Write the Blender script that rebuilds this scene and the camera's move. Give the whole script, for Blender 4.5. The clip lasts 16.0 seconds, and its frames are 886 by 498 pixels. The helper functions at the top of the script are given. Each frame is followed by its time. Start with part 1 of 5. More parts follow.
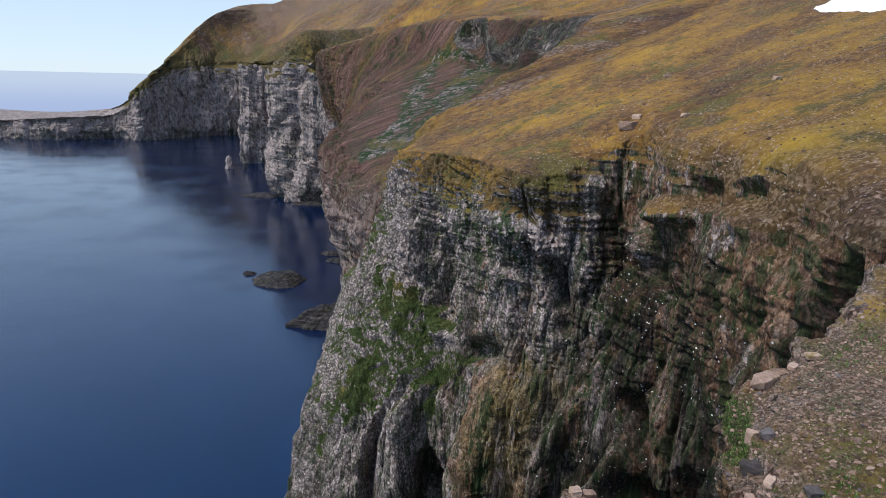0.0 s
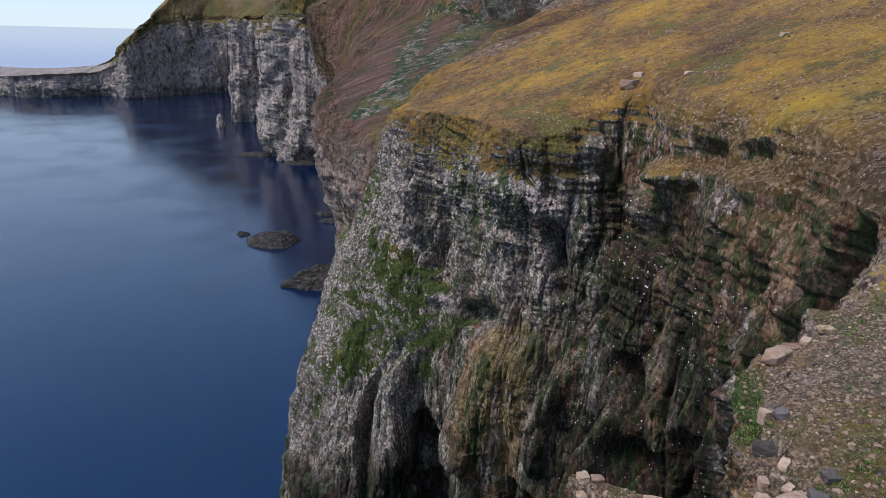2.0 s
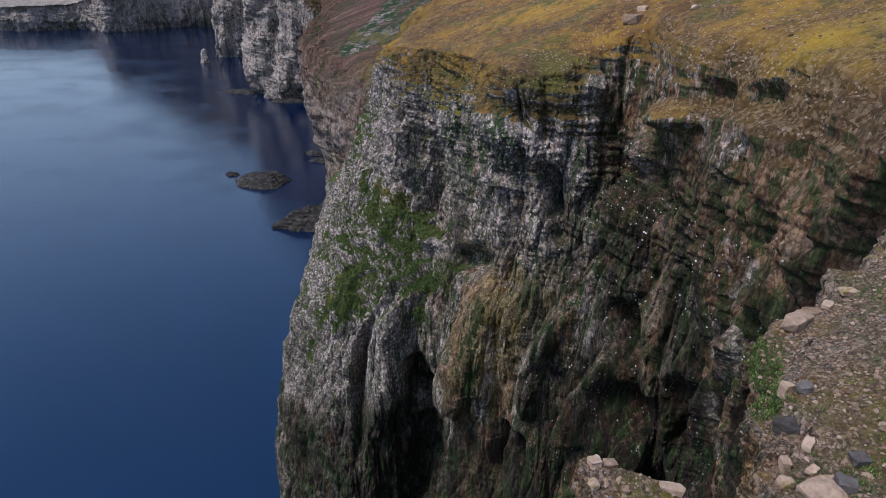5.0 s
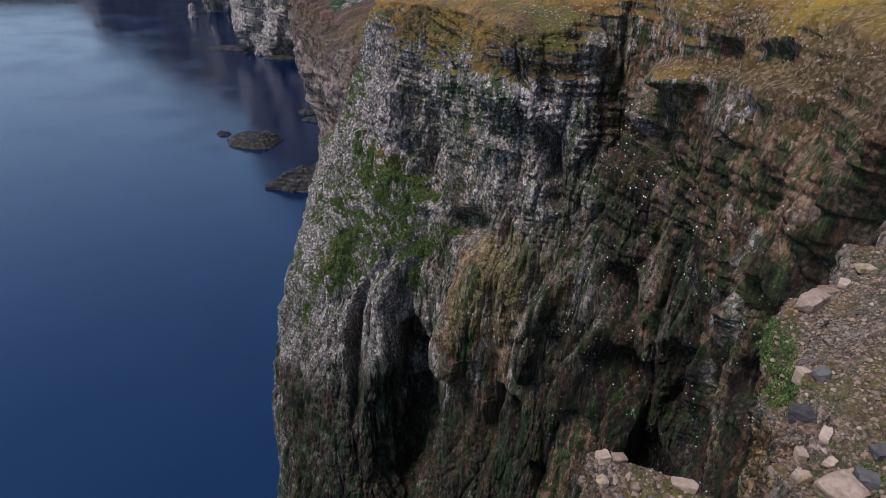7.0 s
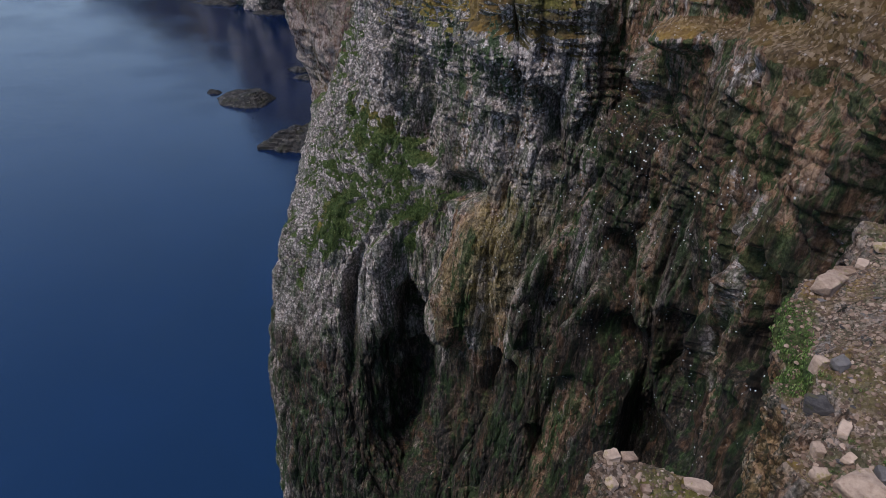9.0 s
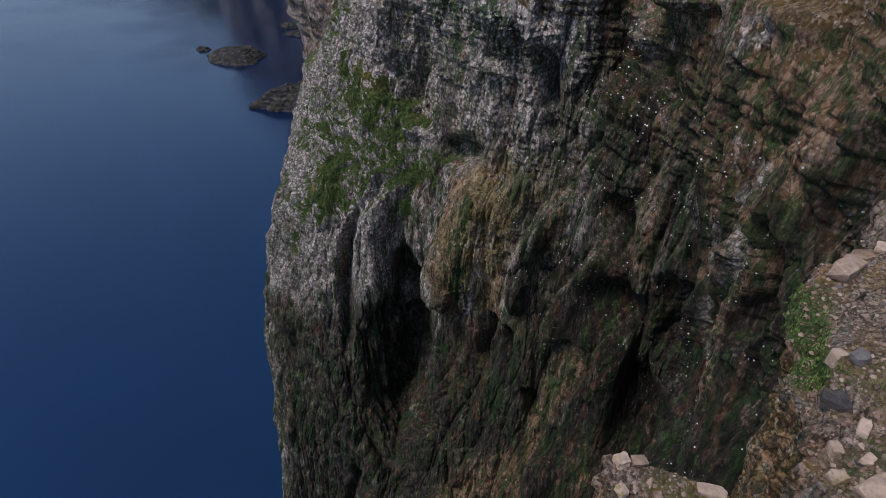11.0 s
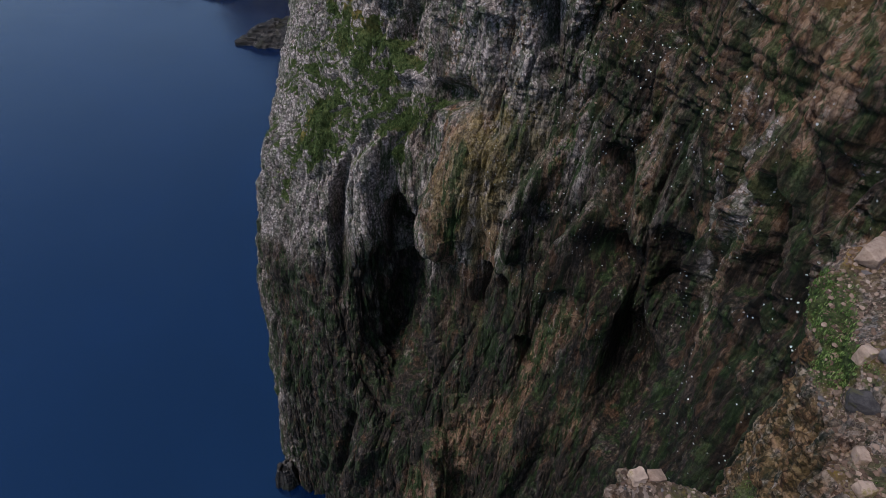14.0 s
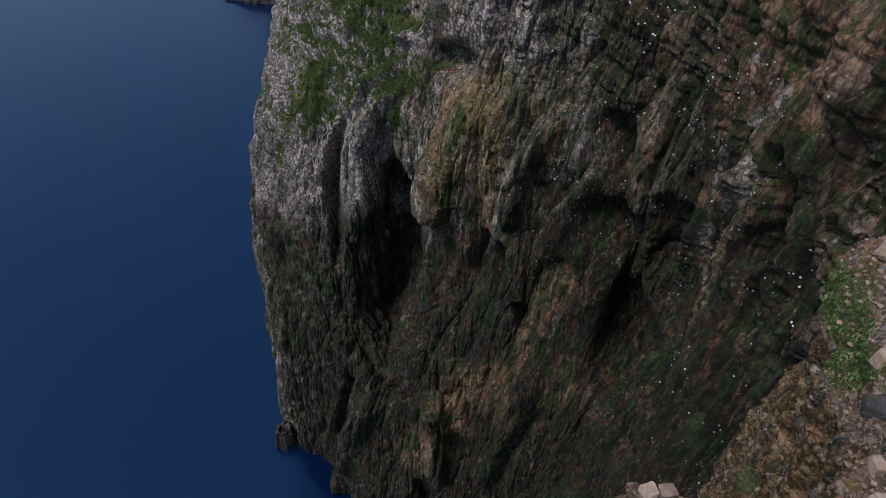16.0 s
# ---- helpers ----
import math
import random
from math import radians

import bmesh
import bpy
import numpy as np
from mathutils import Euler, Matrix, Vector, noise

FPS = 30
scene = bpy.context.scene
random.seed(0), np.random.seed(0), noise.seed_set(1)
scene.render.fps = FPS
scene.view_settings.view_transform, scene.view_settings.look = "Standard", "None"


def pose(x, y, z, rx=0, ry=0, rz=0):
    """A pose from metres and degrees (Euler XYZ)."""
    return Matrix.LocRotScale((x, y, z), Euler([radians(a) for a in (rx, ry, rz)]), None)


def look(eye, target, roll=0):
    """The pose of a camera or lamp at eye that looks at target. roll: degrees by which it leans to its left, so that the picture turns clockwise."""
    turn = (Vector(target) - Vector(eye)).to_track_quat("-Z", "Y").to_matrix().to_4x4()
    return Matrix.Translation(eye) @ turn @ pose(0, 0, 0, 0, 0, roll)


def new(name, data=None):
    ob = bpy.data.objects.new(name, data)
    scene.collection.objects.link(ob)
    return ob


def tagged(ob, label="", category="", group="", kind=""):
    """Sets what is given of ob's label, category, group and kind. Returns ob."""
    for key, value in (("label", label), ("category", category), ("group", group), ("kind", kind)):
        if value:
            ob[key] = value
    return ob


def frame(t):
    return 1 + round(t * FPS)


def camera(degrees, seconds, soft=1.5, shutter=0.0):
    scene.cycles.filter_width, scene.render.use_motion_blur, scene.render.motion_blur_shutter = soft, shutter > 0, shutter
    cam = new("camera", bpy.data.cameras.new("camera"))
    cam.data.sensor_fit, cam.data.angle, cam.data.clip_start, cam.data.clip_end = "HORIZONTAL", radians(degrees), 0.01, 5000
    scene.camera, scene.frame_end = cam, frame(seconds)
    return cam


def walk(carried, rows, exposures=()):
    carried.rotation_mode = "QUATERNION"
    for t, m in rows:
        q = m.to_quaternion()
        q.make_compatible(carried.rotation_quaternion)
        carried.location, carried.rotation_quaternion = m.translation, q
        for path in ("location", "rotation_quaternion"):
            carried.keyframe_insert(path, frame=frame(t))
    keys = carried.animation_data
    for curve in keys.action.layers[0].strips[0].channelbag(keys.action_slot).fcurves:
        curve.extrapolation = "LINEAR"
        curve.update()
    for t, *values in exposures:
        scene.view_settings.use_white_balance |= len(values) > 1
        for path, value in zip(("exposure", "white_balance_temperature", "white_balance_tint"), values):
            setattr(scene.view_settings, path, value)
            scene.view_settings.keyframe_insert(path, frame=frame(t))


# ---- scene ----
# the flight: seconds, place, heading, pitch and roll
PATH = [
    (0.0, 4.867, -7.243, 197.097, 0.881, -15.366, 1.356),
    (1.0, 4.719, -6.315, 197.125, 0.572, -17.242, 1.405),
    (2.0, 4.588, -5.383, 197.143, 0.261, -19.116, 1.455),
    (3.0, 4.473, -4.448, 197.154, -0.052, -20.989, 1.506),
    (4.0, 4.372, -3.511, 197.159, -0.370, -22.860, 1.563),
    (5.0, 4.281, -2.575, 197.160, -0.691, -24.730, 1.626),
    (6.0, 4.201, -1.640, 197.160, -1.018, -26.597, 1.700),
    (7.0, 4.128, -0.709, 197.161, -1.351, -28.462, 1.786),
    (8.0, 4.061, 0.218, 197.165, -1.691, -30.326, 1.887),
    (9.0, 3.998, 1.138, 197.174, -2.039, -32.187, 2.006),
    (10.0, 3.936, 2.051, 197.189, -2.396, -34.046, 2.145),
    (11.0, 3.875, 2.954, 197.214, -2.762, -35.902, 2.308),
    (12.0, 3.811, 3.846, 197.251, -3.138, -37.757, 2.495),
    (13.0, 3.743, 4.726, 197.301, -3.526, -39.608, 2.711),
    (14.0, 3.670, 5.592, 197.367, -3.925, -41.457, 2.958),
    (15.0, 3.589, 6.442, 197.450, -4.338, -43.304, 3.238),
    (16.0, 3.497, 7.276, 197.554, -4.765, -45.147, 3.554),
]
cam = camera(71.38, 16.0, 0.55)
walk(cam, [(t, Matrix.Translation((x, y, z)) @ (Matrix.Rotation(radians(a), 4, "Z") @ Matrix.Rotation(radians(90 + b), 4, "X") @ Matrix.Rotation(radians(c), 4, "Z"))) for t, x, y, z, a, b, c in PATH], [(0.0, 0.76, 6100, 10), (8.0, 0.60, 6000, 10), (16.0, 0.36, 6000, 10)])

# ---- light ----
world = bpy.data.worlds.new("sky")
scene.world = world
world.use_nodes = True
wn, wl = world.node_tree.nodes, world.node_tree.links
sky = wn.new("ShaderNodeTexSky")
sky.sky_type, sky.sun_disc = "NISHITA", False
SUN_UP, SUN_ROUND = 57.0, 244.0
sky.sun_elevation, sky.sun_rotation = radians(SUN_UP), radians(SUN_ROUND)
sky.air_density, sky.dust_density, sky.ozone_density = 0.8, 0.1, 5.0
back = wn["Background"]
back.inputs["Strength"].default_value = 0.135
veil = wn.new("ShaderNodeMix")
veil.data_type = "RGBA"
veil.inputs[7].default_value = (2.85, 3.24, 3.62, 1)
thick = wn.new("ShaderNodeMapRange")
thick.interpolation_type = "SMOOTHSTEP"
thick.inputs["From Min"].default_value, thick.inputs["From Max"].default_value = 0.08, 0.62
thick.inputs["To Min"].default_value, thick.inputs["To Max"].default_value = 0.8, 0.24
parts = wn.new("ShaderNodeSeparateXYZ")
wl.new(wn.new("ShaderNodeTexCoord").outputs["Generated"], parts.inputs[0])
wl.new(parts.outputs["Z"], thick.inputs["Value"])
wl.new(thick.outputs[0], veil.inputs[0])
wl.new(sky.outputs[0], veil.inputs[6])
wl.new(veil.outputs[2], back.inputs["Color"])

sun = new("sun", bpy.data.lights.new("sun", "SUN"))
sun.data.energy, sun.data.angle, sun.data.color = 2.1, radians(18), (1.0, 0.93, 0.84)
az = radians(SUN_ROUND)
sun_dir = Vector((math.sin(az) * math.cos(radians(SUN_UP)), math.cos(az) * math.cos(radians(SUN_UP)), math.sin(radians(SUN_UP))))
sun.matrix_world = look(sun_dir * 500, (0, 0, 0))


# ---- noise ----
rng = np.random.default_rng(7)
TABLE = rng.permutation(4096).astype(np.int64)
GRAD = rng.normal(size=(4096, 3))
GRAD /= np.linalg.norm(GRAD, axis=1)[:, None]


def hashed(i, j, k):
    return TABLE[(TABLE[(TABLE[i & 4095] + j) & 4095] + k) & 4095]


def perlin(p, sx, sy=None, sz=None, shift=0.0):
    """Gradient noise, about -0.7 to 0.7, with features of the given size in metres."""
    sy, sz = sy or sx, sz or sx
    q = p / np.array((sx, sy, sz)) + np.array((shift, shift * 1.7, shift * 0.6))
    c = np.floor(q).astype(np.int64)
    f = q - c
    w = f * f * f * (f * (f * 6 - 15) + 10)
    out = np.zeros(len(p))
    for a in (0, 1):
        for b in (0, 1):
            for d in (0, 1):
                g = GRAD[hashed(c[:, 0] + a, c[:, 1] + b, c[:, 2] + d)]
                v = g[:, 0] * (f[:, 0] - a) + g[:, 1] * (f[:, 1] - b) + g[:, 2] * (f[:, 2] - d)
                out += v * (w[:, 0] if a else 1 - w[:, 0]) * (w[:, 1] if b else 1 - w[:, 1]) * (w[:, 2] if d else 1 - w[:, 2])
    return out


def cells(p, sx, sy, sz, shift=0.0):
    """One value from -0.5 to 0.5 for each block of the given size."""
    c = np.floor(p / np.array((sx, sy, sz)) + shift).astype(np.int64)
    return hashed(c[:, 0], c[:, 1], c[:, 2]) / 4096.0 - 0.5


def fbm(p, size, octaves=4, shift=0.0, flat=1.0):
    out, amp = np.zeros(len(p)), 1.0
    for k in range(octaves):
        out += amp * perlin(p, size, size, size * flat, shift + 11.3 * k)
        size, amp = size * 0.5, amp * 0.5
    return out


def ramp(x, a, b):
    t = np.clip((x - a) / (b - a), 0, 1)
    return t * t * (3 - 2 * t)


# ---- materials ----
class Nodes:
    """A small writer of node trees."""

    def __init__(self, name):
        self.mat = bpy.data.materials.new(name)
        self.mat.use_nodes = True
        self.tree = self.mat.node_tree
        self.bsdf = self.tree.nodes["Principled BSDF"]

    def add(self, kind, **values):
        n = self.tree.nodes.new(kind)
        for key, v in values.items():
            setattr(n, key, v)
        return n

    def put(self, socket, v):
        if hasattr(v, "is_output"):
            self.tree.links.new(v, socket)
        else:
            socket.default_value = v if not isinstance(v, tuple) or len(v) != 3 or socket.type == "VECTOR" else (*v, 1)

    def where(self, sx=1.0, sy=None, sz=None):
        g = self.add("ShaderNodeNewGeometry")
        m = self.add("ShaderNodeMapping")
        self.put(m.inputs["Vector"], g.outputs["Position"])
        m.inputs["Scale"].default_value = (sx, sy or sx, sz or sx)
        return m.outputs[0]

    def noise(self, size, detail=5.0, rough=0.55, tall=1.0, warp=0.0):
        n = self.add("ShaderNodeTexNoise")
        self.put(n.inputs["Vector"], self.where(1 / size, 1 / size, 1 / (size * tall)))
        n.inputs["Scale"].default_value, n.inputs["Detail"].default_value = 1.0, detail
        n.inputs["Roughness"].default_value, n.inputs["Distortion"].default_value = rough, warp
        return n.outputs["Fac"]

    def fall_noise(self, across, down, turn):
        """Noise drawn out along the fall of a slope whose contour heads to the given bearing."""
        g = self.add("ShaderNodeNewGeometry")
        m = self.add("ShaderNodeMapping", vector_type="TEXTURE")
        self.put(m.inputs["Vector"], g.outputs["Position"])
        m.inputs["Rotation"].default_value = (0, 0, radians(turn))
        m.inputs["Scale"].default_value = (across, down, down)
        n = self.add("ShaderNodeTexNoise")
        self.put(n.inputs["Vector"], m.outputs[0])
        n.inputs["Scale"].default_value, n.inputs["Detail"].default_value = 1.0, 6.0
        n.inputs["Roughness"].default_value, n.inputs["Distortion"].default_value = 0.65, 0.4
        return n.outputs["Fac"]

    def voronoi(self, size, tall=1.0, feature="F1", out="Distance", warp=0.0):
        n = self.add("ShaderNodeTexVoronoi", feature=feature)
        at = self.where(1 / size, 1 / size, 1 / (size * tall))
        if warp:
            w = self.add("ShaderNodeTexNoise")
            self.put(w.inputs["Vector"], at)
            w.inputs["Scale"].default_value, w.inputs["Detail"].default_value = 0.9, 4.0
            m = self.add("ShaderNodeVectorMath", operation="MULTIPLY_ADD")
            self.put(m.inputs[0], w.outputs["Color"])
            m.inputs[1].default_value = (warp, warp, warp)
            self.put(m.inputs[2], at)
            at = m.outputs[0]
        self.put(n.inputs["Vector"], at)
        n.inputs["Scale"].default_value = 1.0
        return n.outputs[out]

    def attr(self, name):
        return self.add("ShaderNodeAttribute", attribute_name=name).outputs["Fac"]

    def step(self, x, a, b):
        n = self.add("ShaderNodeMapRange", interpolation_type="SMOOTHSTEP")
        self.put(n.inputs["Value"], x)
        n.inputs["From Min"].default_value, n.inputs["From Max"].default_value = a, b
        return n.outputs[0]

    def math(self, op, a, b=0.0):
        n = self.add("ShaderNodeMath", operation=op)
        self.put(n.inputs[0], a), self.put(n.inputs[1], b)
        return n.outputs[0]

    def mix(self, f, a, b):
        n = self.add("ShaderNodeMix", data_type="RGBA")
        self.put(n.inputs[0], f), self.put(n.inputs[6], a), self.put(n.inputs[7], b)
        return n.outputs[2]

    def blend(self, x, *stops):
        n = self.add("ShaderNodeValToRGB")
        self.put(n.inputs[0], x)
        e = n.color_ramp.elements
        while len(e) < len(stops):
            e.new(0.5)
        for el, (at, c) in zip(e, stops):
            el.position, el.color = at, (*c, 1)
        return n.outputs[0]

    def bump(self, height, strength, distance):
        n = self.add("ShaderNodeBump")
        self.put(n.inputs["Height"], height)
        n.inputs["Strength"].default_value, n.inputs["Distance"].default_value = strength, distance
        self.put(self.bsdf.inputs["Normal"], n.outputs[0])

    def done(self, color, rough=0.9, spec=0.25):
        self.put(self.bsdf.inputs["Base Color"], color)
        self.put(self.bsdf.inputs["Roughness"], rough)
        self.bsdf.inputs["Specular IOR Level"].default_value = spec
        return self.mat


def land_material(name, s, light=1.0, fall=None):
    """Cliff rock, moss, droppings and turf; s scales the features with the distance."""
    n = Nodes(name)
    patch = n.noise(9 * s, 5, 0.6, 1.6, 0.6)
    streak = n.noise(1.2 * s, 7, 0.70, 5.0, 0.15)
    grain = n.noise(0.36 * s, 6, 0.8, 1.4)
    chip = n.voronoi(0.46 * s, 1.4, "F1", "Color", 0.7)
    slab = n.voronoi(1.7 * s, 1.3, "F1", "Color", 0.7)
    joint = n.voronoi(1.7 * s, 1.3, "DISTANCE_TO_EDGE", "Distance", 0.7)
    tone = n.math("ADD", n.math("MULTIPLY", streak, 0.40), n.math("ADD", n.math("MULTIPLY", n.math("ADD", chip, slab), 0.18), n.math("MULTIPLY", grain, 0.26)))
    rock = n.blend(tone, (0.39, (0.009, 0.0075, 0.0065)), (0.46, (0.036, 0.029, 0.024)), (0.53, (0.125, 0.095, 0.077)), (0.605, (0.46, 0.345, 0.28)))
    gray = n.blend(tone, (0.39, (0.013, 0.0115, 0.010)), (0.48, (0.062, 0.053, 0.048)), (0.595, (0.44, 0.355, 0.305)))
    rock = n.mix(n.step(patch, 0.44, 0.60), rock, gray)
    # paler stone; on the far cliffs distance haze is mixed into this colour too
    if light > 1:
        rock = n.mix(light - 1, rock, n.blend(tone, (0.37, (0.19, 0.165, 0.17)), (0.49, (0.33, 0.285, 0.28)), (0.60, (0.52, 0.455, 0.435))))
    if fall is None:
        rust = n.math("MULTIPLY", n.attr("rust"), n.step(n.noise(2.2 * s, 6, 0.65, 4.0), 0.38, 0.52))
        rock = n.mix(rust, rock, n.blend(tone, (0.38, (0.030, 0.014, 0.008)), (0.5, (0.135, 0.066, 0.033)), (0.62, (0.38, 0.225, 0.125))))
    else:
        # loose red scree drawn out down the slope
        rust = n.step(n.math("ADD", n.attr("rust"), n.math("MULTIPLY", n.math("SUBTRACT", patch, 0.5), 0.8)), 0.3, 0.55)
        drawn = n.math("ADD", n.math("MULTIPLY", n.fall_noise(4.0, 60, fall), 0.48), n.math("MULTIPLY", grain, 0.52))
        red = n.blend(drawn, (0.38, (0.036, 0.019, 0.018)), (0.46, (0.090, 0.046, 0.037)), (0.54, (0.17, 0.088, 0.062)), (0.64, (0.32, 0.21, 0.17)))
        red = n.mix(n.step(n.fall_noise(26, 120, fall), 0.5, 0.66), red, n.blend(drawn, (0.36, (0.05, 0.032, 0.014)), (0.52, (0.17, 0.10, 0.036)), (0.66, (0.30, 0.20, 0.085))))
        rock = n.mix(rust, rock, red)
    ochre = n.math("MULTIPLY", n.attr("ochre"), n.step(n.noise(3.0 * s, 5, 0.6, 1.5), 0.36, 0.56))
    rock = n.mix(ochre, rock, n.blend(tone, (0.36, (0.04, 0.03, 0.008)), (0.49, (0.15, 0.108, 0.032)), (0.62, (0.40, 0.30, 0.13))))
    moss = n.math("MULTIPLY", n.attr("moss"), n.step(n.math("ADD", n.noise(2.4 * s, 7, 0.7, 3.2), n.math("MULTIPLY", n.math("SUBTRACT", 0.5, chip), 0.1)), 0.46, 0.53))
    rock = n.mix(moss, rock, n.blend(grain, (0.3, (0.009, 0.022, 0.006)), (0.5, (0.026, 0.054, 0.012)), (0.72, (0.075, 0.125, 0.030))))
    pale = n.math("MULTIPLY", n.attr("guano"), n.step(n.math("ADD", n.math("ADD", n.math("MULTIPLY", n.noise(2.6 * s, 4, 0.6, 1.6), 0.45), n.math("MULTIPLY", n.noise(0.55 * s, 6, 0.75, 1.5), 0.55)), n.math("ADD", n.math("MULTIPLY", streak, 0.3), n.math("MULTIPLY", chip, 0.10))), 0.615, 0.745))
    rock = n.mix(pale, rock, n.blend(grain, (0.3, (0.26, 0.195, 0.165)), (0.5, (0.47, 0.375, 0.325)), (0.68, (0.77, 0.67, 0.61))))
    # dark joints, fainter on the far cliffs to paint in the haze
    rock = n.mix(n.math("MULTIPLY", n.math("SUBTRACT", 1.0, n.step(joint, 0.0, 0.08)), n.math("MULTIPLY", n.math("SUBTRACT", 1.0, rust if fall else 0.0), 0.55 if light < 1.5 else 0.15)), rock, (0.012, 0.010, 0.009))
    # dark algae running down from ledges
    drip = n.math("MULTIPLY", n.step(n.noise(1.1 * s, 6, 0.62, 7.0, 0.1), 0.50, 0.57), n.math("MULTIPLY", n.attr("moss"), 0.5 if light == 1 else 0.25))
    rock = n.mix(drip, rock, n.blend(grain, (0.35, (0.005, 0.007, 0.004)), (0.55, (0.018, 0.024, 0.010)), (0.7, (0.060, 0.060, 0.035))))
    # wet black rock with drawn-out stains of brown and dark green
    seep_shade = n.math("MULTIPLY", n.attr("seep_shade"), n.step(n.noise(4.5 * s, 6, 0.65, 3.0), 0.30, 0.44))
    run = n.math("ADD", n.math("MULTIPLY", n.noise(0.8 * s, 6, 0.7, 7.0, 0.4), 0.6), n.math("MULTIPLY", tone, 0.4))
    wet_shade = n.blend(run, (0.42, (0.0045, 0.004, 0.004)), (0.50, (0.017, 0.012, 0.009)), (0.56, (0.048, 0.032, 0.020)), (0.65, (0.15, 0.105, 0.07)))
    wet_shade = n.mix(n.step(n.noise(2.4 * s, 6, 0.65, 5.0), 0.49, 0.56), wet_shade, n.blend(run, (0.40, (0.005, 0.008, 0.003)), (0.52, (0.016, 0.028, 0.008)), (0.64, (0.060, 0.095, 0.025))))
    wet_shade = n.mix(n.step(n.noise(3.6 * s, 6, 0.6, 5.0, 0.5), 0.60, 0.66), wet_shade, n.blend(run, (0.40, (0.012, 0.006, 0.004)), (0.52, (0.066, 0.033, 0.016)), (0.64, (0.19, 0.11, 0.06))))
    rock = n.mix(n.math("MULTIPLY", seep_shade, 0.93), rock, wet_shade)
    spots = n.math("MULTIPLY", n.attr("spots"), n.math("LESS_THAN", n.voronoi(0.95 * s), 0.14))
    rock = n.mix(spots, rock, (0.75, 0.75, 0.75))
    # turf: straw, rust and green heath with bare pinkish scree
    broad = n.noise(30 * s, 5, 0.6, 1.0, 0.5)
    tuft = n.noise(0.8 * s, 7, 0.75)
    hummock = n.voronoi(1.1 * s, 1.0, "F1", "Color", 1.0)
    mixed = n.math("ADD", n.math("MULTIPLY", broad, 0.62), n.math("ADD", n.math("MULTIPLY", tuft, 0.26), n.math("MULTIPLY", hummock, 0.12)))
    heath = n.blend(mixed, (0.37, (0.060, 0.032, 0.018)), (0.44, (0.14, 0.070, 0.028)), (0.51, (0.27, 0.145, 0.040)), (0.58, (0.37, 0.21, 0.032)), (0.67, (0.47, 0.30, 0.040)))
    heath = n.mix(n.step(n.noise(13 * s, 6, 0.7), 0.52, 0.62), heath, n.blend(tuft, (0.3, (0.05, 0.045, 0.012)), (0.7, (0.22, 0.17, 0.04))))
    scree = n.math("MAXIMUM", n.math("MULTIPLY", n.step(n.noise(11 * s, 8, 0.78), 0.505, 0.60), 0.85), n.attr("bare"))
    stones = n.blend(n.math("ADD", n.math("MULTIPLY", tuft, 0.5), n.math("MULTIPLY", n.voronoi(0.42 * s, 1.0, "F1", "Color", 0.6), 0.5)), (0.25, (0.045, 0.030, 0.022)), (0.5, (0.15, 0.100, 0.070)), (0.75, (0.40, 0.30, 0.24)))
    heath = n.mix(scree, heath, stones)
    speck = n.math("MULTIPLY", n.math("LESS_THAN", n.voronoi(0.62 * s), 0.20), n.step(n.noise(7 * s, 5, 0.65), 0.42, 0.56))
    heath = n.mix(n.math("MULTIPLY", speck, 0.6), heath, (0.50, 0.40, 0.34))
    green = n.blend(tuft, (0.3, (0.012, 0.021, 0.006)), (0.5, (0.045, 0.064, 0.018)), (0.7, (0.13, 0.16, 0.048)))
    heath = n.mix(n.attr("green"), heath, green)
    edge = n.step(n.math("ADD", n.attr("turf"), n.math("MULTIPLY", n.math("SUBTRACT", tuft, 0.5), 1.2)), 0.42, 0.58)
    color = n.mix(edge, rock, heath)
    height = n.math("ADD", n.math("MULTIPLY", n.noise(1.1 * s, 9, 0.75, 1.4), 1.0), n.math("ADD", n.math("MULTIPLY", n.math("MINIMUM", joint, 0.25), 1.4), n.math("MULTIPLY", chip, 0.35)))
    n.bump(height, 1.0, 0.8 * s)
    return n.done(color, 0.88, 0.2)


